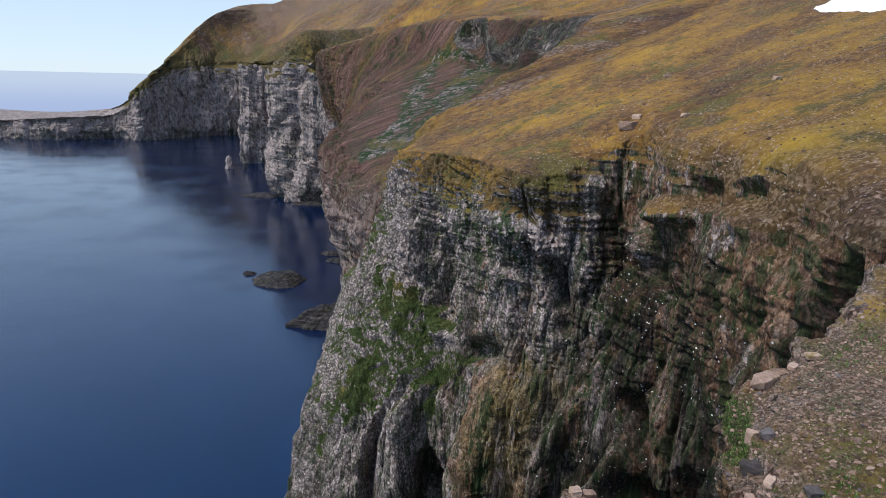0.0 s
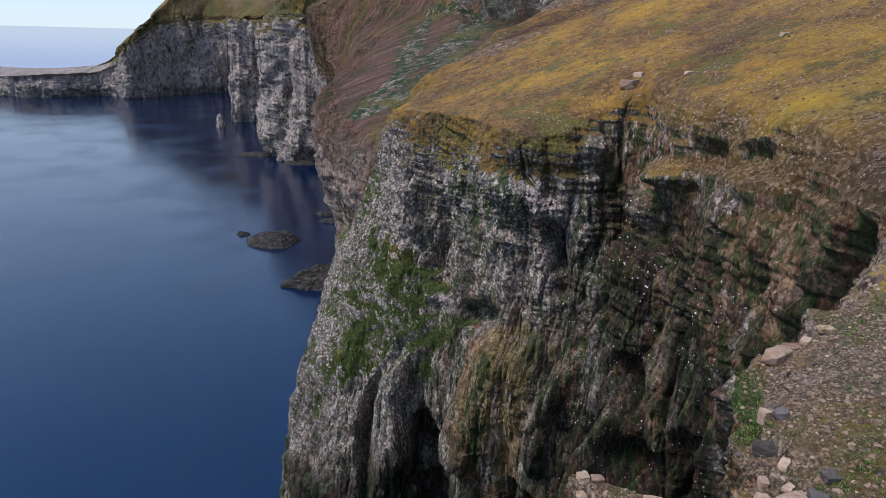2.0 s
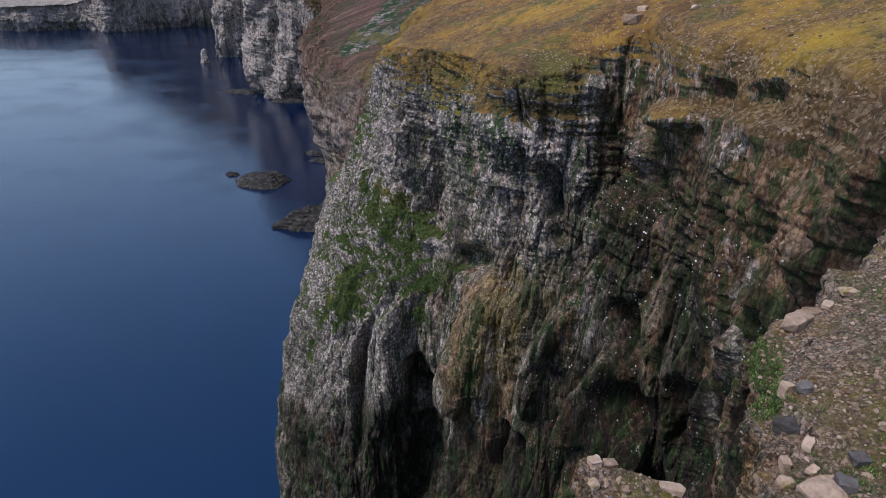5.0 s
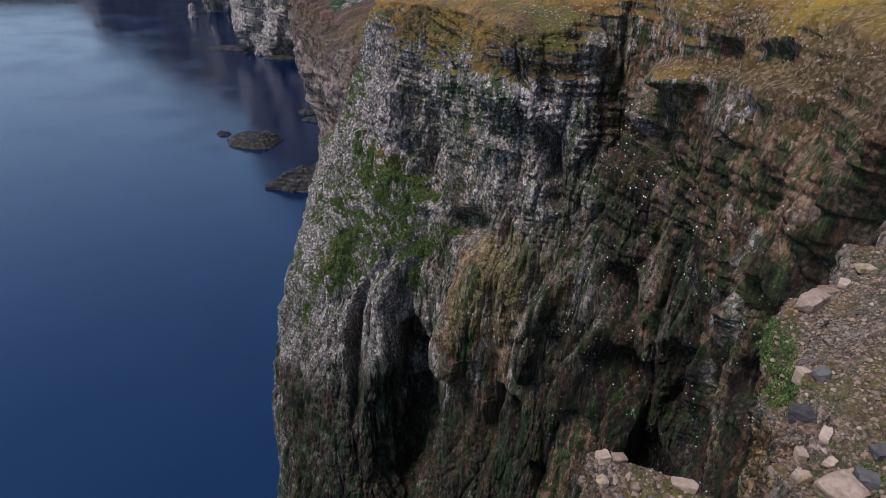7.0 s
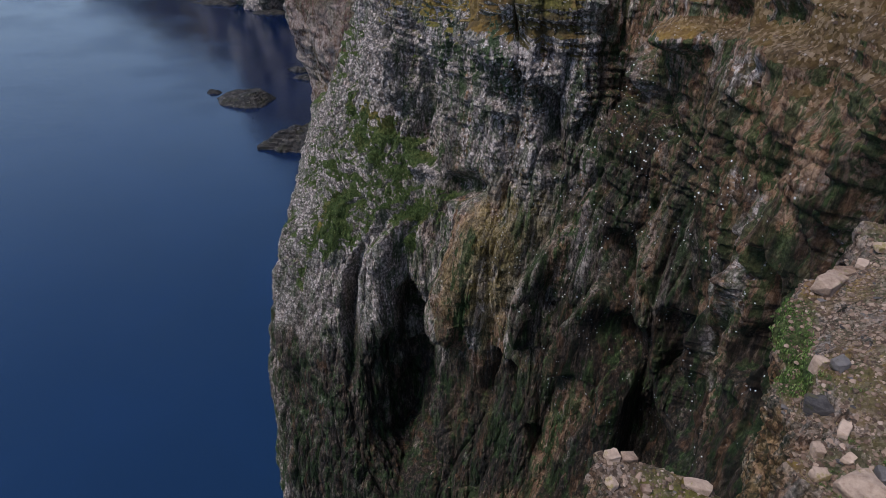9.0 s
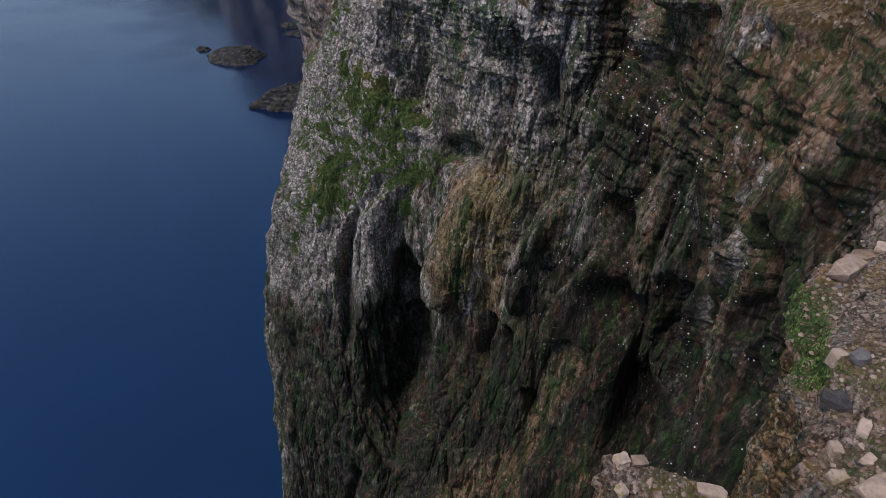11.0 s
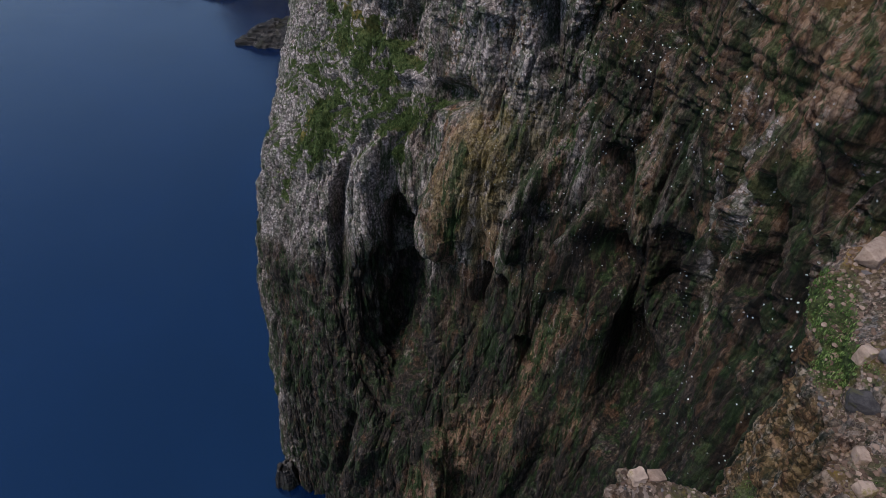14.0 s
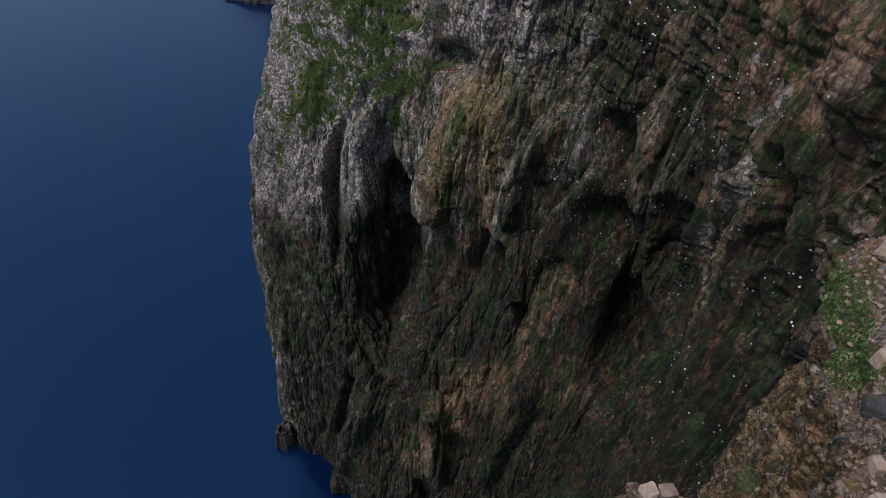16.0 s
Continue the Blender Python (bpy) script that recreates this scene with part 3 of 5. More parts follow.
RIBS_A = [
    (5, 3, ((-2, 113, 133), (-7, 110, 124), (-7, 109, 111), (-8, 104, 102))),
    (7, 1.8, ((-24, 130, 119), (-28, 125, 106), (-27, 118, 93))),
    (7.5, 3.2, ((14, 95, 138), (12, 96, 130), (10, 101, 119))),
    (2.4, 2.6, ((26, 88, 145), (23, 91, 132), (22, 89, 122))),
    (2.6, 3, ((30, 80, 139), (30, 82, 131), (30, 83, 122))),
    (0.9, 1.5, ((13, 100, 164), (17, 99, 163), (21, 96, 163))),
    (0.8, 1.1, ((16, 100, 160), (22, 95, 160))),
]
RIBS_B = [
    (2.6, 2, ((36, 96, 173), (36, 90, 171))),
    (3.4, 1.2, ((38, 59, 182), (37, 54, 179), (36, 49, 176), (37, 50, 169), (37, 51, 166))),
    (1.8, 1.6, ((37, 55, 160), (40, 60, 147), (43, 60, 139))),
    (5, 3, ((9, 88, 61), (11, 85, 44), (10, 84, 35))),
    (4, 3, ((-7, 91, 55), (-13, 94, 26), (-17, 95, 2))),
    (4, 2.6, ((32, 80, 88), (27, 78, 67), (23, 79, 40))),
    (2.5, 2, ((44, 64, 141), (44, 60, 131), (42, 56, 124), (39, 51, 116))),
]
RIBS_C = [
    (2.2, 2.2, ((33, 86, 179), (35.5, 76, 180.5), (36, 64, 182), (36.5, 54, 183.5))),
    (1.6, 1.6, ((21, 96, 178), (28, 96, 181), (33, 92, 183))),
    (2.4, 2.6, ((2, 119, 144), (6, 111, 145))),
    (3, 2, ((-4, 128, 164), (-2, 126, 157))),
    (2.5, 1.6, ((13, 99, 175), (19, 94, 172), (22, 95, 169))),
]
GRASSY = [
    (7, ((-12, 133, 148), (-5, 125, 146), (1, 119, 144))),
    (6.5, ((-15, 122, 132), (-16, 117, 128), (-21, 122, 121))),
    (3.5, ((3, 113, 136), (1, 110, 130))),
    (3, ((-24, 124, 114), (-25, 122, 111))),
    (3.5, ((-1, 119, 144), (-3, 118, 139))),
]
RUSTY = [
    (1.6, ((41, 65, 148), (41, 61, 145), (43, 60, 138))),
    (2.2, ((39, 56, 156), (38, 58, 160))),
    (4, ((33, 43, 178), (36, 47, 170))),
    (5, ((38, 58, 180), (36, 51, 177), (37, 50, 168), (38, 54, 160))),
    (1.5, ((36.8, 56, 160), (36.8, 55.4, 155), (38.4, 55, 149.5), (39.5, 55, 143), (41, 54, 132))),
    (1.0, ((38.5, 64, 166), (38.5, 64.4, 158), (40, 64, 150))),
    (1.4, ((24, 89, 116), (22, 90, 127))),
    (7, ((14, 87, 56), (7, 84, 43))),
    (4, ((29, 82, 88), (27, 79, 70))),
    (6, ((24, 84, 80), (13, 86, 62))),
    (3, ((42, 64, 128), (37, 72, 100), (33, 78, 78))),
    (5, ((38, 57, 183), (33, 43, 184))),
    (4, ((32, 81, 116), (29, 85, 93))),
]
OCHRE = [
    (8, ((14, 98, 126), (16, 94, 139), (21, 94, 147))),
    (3, ((17, 96, 144), (20, 96, 151))),
]
PALE = [
    (1.3, ((13, 100, 164), (17, 99, 163), (21, 96, 163))),
    (2.5, ((2, 117, 143), (7, 111, 145))),
    (3, ((-2, 113, 134), (-9, 111, 126))),
    (5, ((-24, 136, 122), (-31, 131, 108), (-29, 123, 103))),
    (5, ((-8, 134, 164), (-4, 126, 157))),
    (4, ((12, 99, 172), (19, 94, 172), (24, 94, 176))),
    (2.5, ((36, 96, 172), (36, 90, 170))),
    (1.6, ((36, 65, 180), (36, 60, 181))),
    (3, ((-10, 126, 140), (-7, 124, 140))),
    (1.6, ((36.7, 55, 169), (37.4, 57, 164), (37.2, 54, 160.5), (37.8, 54.5, 154))),
    (1.0, ((38, 58, 158), (38.4, 57.7, 149), (40, 57, 142))),
    (1.0, ((37.5, 61, 170), (38.5, 62, 160), (39.5, 62, 152))),
    (1.2, ((30, 92, 176), (33, 88, 174))),
    (0.9, ((36.5, 66, 179), (36.5, 60, 180))),
]
CARVED = [(w, -h, c) for w, h, c in GULLIES_A + GULLIES_B + GULLIES_C] + [(w, h, c) for w, h, c in RIBS_A + RIBS_B + RIBS_C]


def build_headland():
    levels = [AT_SEA, AT_60, AT_100, AT_125, AT_150, AT_170, RIM, on_plateau(BANK, 0.5), on_plateau(HEATH, 1.0), on_plateau(SLOPE, 3.0), on_plateau(MOUNT)]
    g = loft(levels, 1040, (140, 100, 85, 90, 80, 70, 44, 60, 46, 26))
    q, steep = flute(g, CARVED)
    p = q.reshape(-1, 3)
    nz = normals(q).reshape(-1, 3)[:, 2]
    base_nz = normals(g).reshape(-1, 3)[:, 2]
    z = p[:, 2]
    soft = fbm(p, 12, 3, 20.0)
    turf = ramp(base_nz * 0.5 + nz * 0.5 + 0.3 * soft + 0.32 * ramp(z + 6 * soft, 163, 180) * (1 - ramp(p[:, 0], 24, 31)) + 0.42 * ramp(z + 4 * soft, 178, 187) * ramp(p[:, 0], 24, 31), 0.45, 0.72) * ramp(z, 95, 130)
    turf = np.maximum(turf, ramp(z + 8 * soft + 7 * (nz - 0.3), 173.5, 179) * (1 - ramp(p[:, 0], 24, 30)))
    nose = ramp(-p[:, 0] + 0.25 * (p[:, 1] - 110), -4, 8)
    green = np.clip(np.maximum(1 - ramp(z, 150, 181), 0.8 * (1 - ramp(base_nz, 0.5, 0.8))) + 0.9 * soft, 0, 1) * (1 - 0.75 * ramp(z, 167, 177))
    soft2 = fbm(p, 4, 4, 21.0)
    brow = ramp(p[:, 0], 25, 31) * ramp(z, 160, 172)
    green = green * (1 - 0.8 * brow)
    patch = np.maximum.reduce([along(p, c, w * 1.1, 0.2) for w, c in GRASSY])
    turf = np.maximum(turf, ramp(patch + 1.5 * soft2 + 0.6 * (nz - 0.3), 0.52, 0.86) * ramp(patch, 0.02, 0.2))
    green = np.maximum(green, patch)
    light = np.maximum.reduce([along(p, c, w * 1.5, 0.2) for w, c in PALE])
    turf = np.maximum(turf, ramp(nz + 0.5 * soft, 0.42, 0.72) * ramp(p[:, 0], 27, 31) * ramp(z + 4 * soft, 174, 180))
    turf *= 1 - 0.6 * ramp(p[:, 0], 25, 30) * (1 - ramp(z + 3 * soft, 178, 184))
    guano = np.clip(0.9 * light + 0.9 * nose * ramp(z + 6 * soft, 92, 110) * (1 - 0.4 * ramp(z, 134, 150)) + 0.9 * ramp(z, 142, 158) * ramp(-p[:, 0], -34, -22) + 0.12, 0, 1)
    rust = np.clip(np.maximum.reduce([along(p, c, w * 1.5, 0.2) for w, c in RUSTY]) + ramp(p[:, 0], 29, 36) * (0.05 + 0.3 * ramp(z, 150, 175) + 0.3 * ramp(-p[:, 1], -60, -52)) + 0.28, 0, 1)
    ochre = np.maximum.reduce([along(p, c, w * 1.4, 0.2) for w, c in OCHRE])
    moss = np.clip(0.85 + 0.35 * ramp(p[:, 0], 22, 30) - 0.9 * ochre - 0.2 * ramp(z, 165, 182) + 0.5 * soft - 0.5 * light + 0.4 * ramp(-z, -92, -70), 0, 1)
    # stained rock, and the deep cove's shade put into its colour
    seep_shade = np.clip(1.1 * ramp(p[:, 0] + 0.45 * (130 - z), 20, 34) * (1 - ramp(z + 14 * soft, 122, 154)) + 0.6 * soft2 * ramp(-z, -150, -110) + 1.0 * ramp(-z + 10 * soft, -120, -98) * ramp(p[:, 0], -44, -26) + 0.4 * ramp(p[:, 0], 27, 34) * ramp(fbm(p, 9, 3, 44.0), -0.1, 0.25) * (1 - ramp(z, 176, 184)) + 0.95 * ramp(p[:, 0], 32, 36) * ramp(-p[:, 1], -74, -58) * (1 - ramp(z + 10 * soft, 152, 168)), 0, 1)
    seep_shade *= 1 - 0.75 * np.maximum.reduce([along(p, c, w * 1.3, 0.2) for w, c in RUSTY])
    spots = ramp(p[:, 0], 6, 24) * ramp(z, 95, 130) * (1 - ramp(z, 170, 180)) * ramp(fbm(p, 8, 3, 30.0), -0.12, 0.18) + 0.6 * ramp(light, 0.2, 0.6)
    # tall bands of algae, wet black, rust and droppings down the wall
    wall = 1 - ramp(z, 172, 182)
    front = p + 2.5 * np.stack([perlin(p, 9, shift=k) for k in (81.0, 82.0, 83.0)], axis=1)
    green_band, black_band, rust_band, pale_band = (ramp(perlin(front, a, a, 7 * a, k), 0.02, 0.22) for a, k in ((5.0, 71.0), (6.5, 72.0), (5.5, 73.0), (4.0, 74.0)))
    inner = ramp(p[:, 0], 2, 10)
    moss = np.clip(moss - 0.14 + 0.95 * green_band * wall, 0, 1) * (1 - 0.35 * nose * ramp(z, 98, 112))
    seep_shade = np.clip(seep_shade + 0.75 * black_band * wall * inner * ramp(-z, -178, -150), 0, 1)
    seep_shade = seep_shade * (1 - 0.35 * rust_band * inner * (0.35 + 0.65 * ramp(z, 95, 125)))
    # near black over the whole inner cove, its shade included
    seep_shade = np.maximum(seep_shade, ramp(p[:, 0] + 0.25 * (140 - z), 24, 33) * (1 - ramp(z + 12 * soft, 136, 152)))
    seep_shade = np.maximum(seep_shade, 0.75 * ramp(p[:, 0], 27, 33) * (1 - ramp(z + 10 * soft, 166, 178)) * ramp(green_band + black_band, 0.2, 0.7))
    seep_shade *= 1 - 0.8 * np.maximum.reduce([along(p, c, w * 1.2, 0.2) for w, c in RUSTY])
    seep_shade = np.maximum(seep_shade, 0.9 * ramp(p[:, 0], 31, 34) * ramp(p[:, 1], 57, 62) * (1 - ramp(p[:, 1], 84, 92)) * (1 - ramp(z + 8 * soft, 170, 178)) * (1 - 0.8 * rust_band))
    seep_shade = np.maximum(seep_shade, 0.85 * ramp(p[:, 0], 31, 34) * ramp(-p[:, 1], -58, -54) * (1 - ramp(z + 8 * soft, 176, 183)) * ramp(fbm(p, 6, 3, 47.0, 1.8), -0.08, 0.12))
    seep_shade *= 1 - 0.8 * ochre
    seep_shade *= 1 - 0.75 * light
    seep_shade = np.maximum(seep_shade, 0.85 * ramp(p[:, 0], 29, 33) * ramp(p[:, 1], 56, 60) * (1 - ramp(z + 8 * soft, 172, 179)) * (1 - 0.6 * rust_band) * (1 - 0.8 * light) * (1 - 0.8 * np.maximum.reduce([along(p, c, w * 1.2, 0.2) for w, c in RUSTY])))
    rust = np.clip(rust + 0.85 * rust_band * wall * inner, 0, 1)
    guano = np.clip(guano + 0.5 * pale_band * wall * ramp(z, 110, 140) * (1 - seep_shade), 0, 1)
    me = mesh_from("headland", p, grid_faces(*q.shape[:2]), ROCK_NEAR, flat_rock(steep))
    set_masks(me, turf=turf, green=green, guano=guano, rust=rust, ochre=ochre, moss=moss, spots=spots, seep_shade=seep_shade, bare=np.clip(0.6 * ramp(-z + 3 * soft, -195, -188) * ramp(p[:, 0], 30, 37) * ramp(-p[:, 1], -98, -84) + 0.2 * ramp(-z + 8 * soft, -192, -182) + 0.5 * soft2 + 0.3 * ramp(p[:, 0] - 0.3 * (p[:, 1] - 60) + 10 * soft, 28, 50), 0, 0.85))
    return tagged(new("headland", me), "sheer bird cliff of dark layered rock under ochre heath", "cliff", kind="structure")


headland = build_headland()


# ---- the bay behind the headland, with its red slopes ----
BAY_SEA = [(-22, 121, -9), (-38, 138, -5), (-30, 190, -5), (-2, 240, -5), (-19, 252, -5), (-62, 400, -5), (-98, 612, -5), (-125, 790, -5), (-200, 975, -5)]
BAY_60 = [(-20, 120, 56), (-34, 137, 60), (-28, 190, 60), (2, 242, 60), (-19, 250, 60), (-67, 400, 60), (-96, 605, 60), (-125, 780, 60), (-202, 970, 60)]
BAY_100 = [(-18, 130, 86), (-30, 147, 90), (-24, 192, 95), (12, 250, 110), (-20, 251, 108), (-76, 400, 105), (-95, 600, 100), (-130, 770, 105), (-205, 968, 110)]
BAY_150 = [(-10, 143, 130), (-21, 160, 138), (-16, 198, 140), (24, 262, 150), (-19, 256, 148), (-83, 400, 150), (-98, 600, 142), (-140, 760, 145), (-208, 965, 165)]
BAY_SLOPE = [(-4, 160, 150), (-16, 178, 158), (-6, 205, 162), (36, 278, 182), (8, 318, 174), (-60, 450, 176), (-105, 650, 172), (-150, 740, 178), (-206, 962, 190)]
BAY_CRAG = [(-2, 158, 160), (-14, 174, 166), (-1, 208, 174), (52, 286, 202), (62, 382, 203), (-28, 562, 211), (-107, 678, 205), (-152, 722, 206), (-204, 960, 208)]
BAY_EDGE = [(-6, 156, 169), (-12, 171, 173), (0, 206, 183), (62, 292, 221), (84, 405, 234), (-18, 598, 248), (-100, 698, 237), (-148, 716, 225), (-200, 955, 226)]
BAY_BANK = [(7, 157, 181), (3, 172, 186.1), (20, 211, 196), (74, 292, 224), (110, 420, 243), (0, 640, 256), (-85, 735, 243), (-135, 750, 226), (-190, 985, 240)]
BAY_HEATH = [(79, 185, 208), (75, 200, 214.2), (85, 240, 219), (110, 320, 236), (160, 450, 262), (70, 720, 285), (-30, 850, 262), (-80, 900, 244), (-150, 1050, 252)]
BAY_RISE = [(174, 290, 255), (170, 305, 262), (190, 350, 266), (230, 430, 272), (300, 560, 310), (200, 900, 352), (60, 1100, 372), (0, 1200, 378), (-60, 1300, 384)]
BAY_MOUNT = [(600, 700, 446), (600, 720, 458), (600, 800, 455), (620, 900, 460), (650, 1000, 470), (600, 1400, 500), (500, 1700, 520), (420, 1850, 520), (300, 2000, 540)]


# the green gully, the furrows of the red slope and the black crag: half width, height, course
BAY_GULLY = ((14, 542, 239), (20, 500, 214), (-2, 418, 187), (-25, 378, 174), (-38, 314, 160))
BAY_CRAG_LINE = ((12, 545, 238), (27, 489, 216), (58, 465, 225), (79, 423, 231))
BAY_CARVED = [
    (11, -7, BAY_GULLY),
    (9, 5, ((30, 500, 232), (28, 480, 212), (14, 430, 194))),
    (8, 4, ((62, 470, 228), (52, 440, 210), (40, 420, 200))),
    (6, -4, ((44, 480, 226), (36, 450, 206))),
    (9, 4, ((-8, 440, 196), (-24, 390, 178), (-36, 340, 166))),
    (6, -3, ((-30, 600, 235), (-40, 540, 205), (-48, 480, 180))),
    (6, -3, ((-60, 640, 232), (-72, 590, 200), (-80, 520, 178))),
    (6, 3, ((-46, 620, 236), (-58, 565, 203), (-66, 500, 180))),
]


def build_bay():
    g = loft([BAY_SEA, BAY_60, BAY_100, BAY_150, BAY_SLOPE, BAY_CRAG, BAY_EDGE, BAY_BANK, BAY_HEATH, BAY_RISE, BAY_MOUNT], 430, (26, 20, 24, 20, 24, 18, 12, 26, 26, 20))
    q, steep = roughen(g, 2.2, 0.3, BAY_CARVED, (0.82, 0.96), calm=(150, 185, 0.6))
    p = q.reshape(-1, 3)
    nz = normals(q).reshape(-1, 3)[:, 2]
    z = p[:, 2]
    soft = fbm(p, 26, 3, 20.0)
    level = np.repeat(np.linspace(0, 1, q.shape[0]), q.shape[1])
    turf = ramp(nz + 0.3 * soft + 0.4 * ramp(-p[:, 1], -330, -240), 0.60, 0.86) * ramp(z, 130, 165) * np.maximum(ramp(level, 0.58, 0.64), ramp(-p[:, 1], -320, -250))
    green = np.clip((1 - ramp(p[:, 1], 240, 330)) * (1 - ramp(z, 170, 190)) + ramp(p[:, 1], 780, 900) * (1 - ramp(z, 215, 240)), 0, 1)
    rust = np.clip(0.95 * ramp(p[:, 1], 230, 300) * (1 - ramp(p[:, 1], 820, 930)) * ramp(z, 130, 160) + 0.2, 0, 1)
    rust = np.maximum(rust, 0.55 * (1 - ramp(p[:, 1], 380, 480)))
    guano = np.clip(0.55 * (1 - ramp(z, 120, 160)) * ramp(z, 10, 40) + 0.3 * ramp(p[:, 1], 850, 950), 0, 1)
    turf = np.maximum(turf, ramp(level, 0.70, 0.74))
    gully = np.maximum(along(p, ((24, 500, 212), (-5, 560, 217), (-14, 534, 202), (-23, 449, 185), (-24, 369, 172), (-28, 320, 163)), 20, 0.1), along(p, ((40, 500, 205), (10, 440, 190), (-10, 330, 168)), 26, 0.1))
    gully = ramp(gully + 0.7 * soft, 0.3, 0.8)
    crag = ramp(along(p, BAY_CRAG_LINE, 24, 0.2) + 0.6 * soft, 0.25, 0.6)
    turf *= 1 - crag
    rust *= 1 - 0.85 * crag
    gully = np.maximum(gully, ramp(along(p, BAY_GULLY, 17, 0.2) + 0.6 * soft, 0.3, 0.7))
    rust *= 1 - 0.6 * gully
    seep_shade = np.clip(0.75 * crag + 0.9 * ramp(p[:, 0], 22, 45) * ramp(p[:, 1], 380, 430) * (1 - ramp(p[:, 1], 560, 600)) * ramp(z, 195, 208) + soft * 0.5, 0, 1) * (1 - turf)
    green = np.maximum(green, 0.7 * gully)
    turf = np.maximum(turf, np.clip(gully * (0.3 + 1.1 * soft), 0, 0.55) * (1 - crag))
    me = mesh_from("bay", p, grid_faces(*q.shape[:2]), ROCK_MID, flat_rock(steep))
    # scree colour on the high mountain stands in for its purple haze
    set_masks(me, turf=turf, green=green, guano=guano, rust=rust, ochre=z * 0, moss=np.clip(0.35 + soft * 0.6 + gully, 0, 1), spots=z * 0, seep_shade=0.8 * seep_shade, bare=0.75 * ramp(z, 300, 350))
    return tagged(new("bay", me), "rusty red scree slope above a pale sea cliff", "cliff", kind="structure")


bay = build_bay()

# ---- the far cliffs and the mountain ----
FAR_SEA = [(40, 1150, -5), (-200, 975, -5), (-229, 965, -5), (-291, 1006, -5), (-295, 1120, -5), (-330, 1300, -5), (-415, 1414, -5), (-487, 1400, -5), (-510, 1560, -5), (-640, 2010, -5),
           (-731, 2077, -5), (-857, 1978, -5), (-928, 1827, -5), (-1010, 1885, -5), (-1040, 1889, -5), (-1165, 1799, -5), (-1361, 1837, -5), (-2100, 2000, -5)]
FAR_TOP = [190, 190, 200, 190, 205, 218, 208, 216, 196, 222, 205, 196, 128, 78, 66, 60, 44, 40]
FAR_KNOB = [226, 226, 232, 262, 262, 245, 232, 228, 240, 250, 250, 236, 160, 95, 76, 66, 50, 44]
CREST = [(560, 2000, 560), (-120, 1150, 270), (-130, 1180, 275), (-150, 1200, 285), (-150, 1300, 300), (-150, 1500, 360), (-250, 1750, 400), (-330, 1900, 425), (-400, 2100, 440), (-610, 2350, 462),
         (-705, 2350, 430), (-800, 2200, 400), (-885, 2080, 286), (-985, 2000, 140), (-1080, 2000, 90), (-1170, 1990, 72), (-1400, 2000, 52), (-2100, 2200, 45)]


def build_far():
    base = np.array(FAR_SEA, float)
    t = np.gradient(base[:, :2], axis=0)
    inland = np.stack([t[:, 1], -t[:, 0]], axis=1)
    inland /= np.linalg.norm(inland, axis=1)[:, None]
    inland = inland * 0.45 + np.array((0.25, 0.62)) * 0.55
    inland[3:5] = (0.8, 0.25)

    def line(step, heights):
        out = base.copy()
        out[:, :2] += inland * np.asarray(step, float).reshape(-1, 1)
        out[:, 2] = heights
        return out

    top, knob, crest = np.array(FAR_TOP, float), np.array(FAR_KNOB, float), np.array(CREST, float)
    low = np.minimum(top, 225)
    brow = line(low * 0.3, knob)
    behind = crest + np.array((60, 260, 0))
    behind[:, 2] = crest[:, 2] * 1.05
    beyond = crest + np.array((200, 900, 0))
    beyond[:, 2] = crest[:, 2] * 0.4 - 30
    levels = [base, line(np.full(18, 4), low * 0.33), line(np.full(18, 10), low * 0.66), line(np.full(18, 18), top), line(low * 0.2, (top + knob) / 2),
              brow, brow * 0.65 + crest * 0.35, brow * 0.3 + crest * 0.7, crest, behind, beyond]
    g = loft(levels, 480, (20, 20, 20, 10, 10, 14, 14, 12, 10, 6))
    flat = g.reshape(-1, 3)
    cove = (np.sqrt(np.abs(perlin(flat, 130, 130, 900, 61.0)) + 0.002) - 0.35) * 60 * (1 - ramp(flat[:, 2], 215, 290)) * ramp(flat[:, 2], -5, 30)
    g = g + normals(g) * cove.reshape(g.shape[:2])[:, :, None] * np.array((1, 1, 0))
    q, steep = roughen(g, 4.5, 0.12, (), (0.45, 0.72), calm=(205, 250, 0.6))
    p = q.reshape(-1, 3)
    nz = normals(q).reshape(-1, 3)[:, 2]
    z = p[:, 2]
    soft = fbm(p, 50, 3, 20.0)
    level = np.repeat(np.linspace(0, 1, q.shape[0]), q.shape[1])
    turf = ramp(nz + 0.25 * soft + 0.15 * ramp(level, 0.5, 0.6), 0.28, 0.55) * ramp(level, 0.38, 0.46) * ramp(z, 70, 130)
    turf = np.maximum(turf, 0.9 * ramp(level + 0.03 * soft, 0.46, 0.54) * ramp(z, 60, 120))
    green = np.clip(1 - ramp(z + 60 * soft, 215, 300), 0, 0.5)
    guano = np.clip(0.7 * ramp(z, 8, 40) + 0 * z, 0, 1)
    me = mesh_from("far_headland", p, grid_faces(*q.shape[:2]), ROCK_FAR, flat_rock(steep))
    # scree colour, stronger high up where it paints the mountain's haze
    set_masks(me, turf=turf, green=green, guano=guano, rust=0.15 + z * 0, ochre=z * 0, moss=np.clip(0.3 + soft, 0, 1), spots=z * 0, seep_shade=z * 0, bare=np.clip(0.35 + 0.4 * soft + 0.4 * ramp(z, 330, 400), 0, 0.85) * ramp(z, 90, 160))
    return tagged(new("far_headland", me), "distant grey columnar sea cliffs under a green and brown mountain", "cliff", kind="structure")


far_headland = build_far()

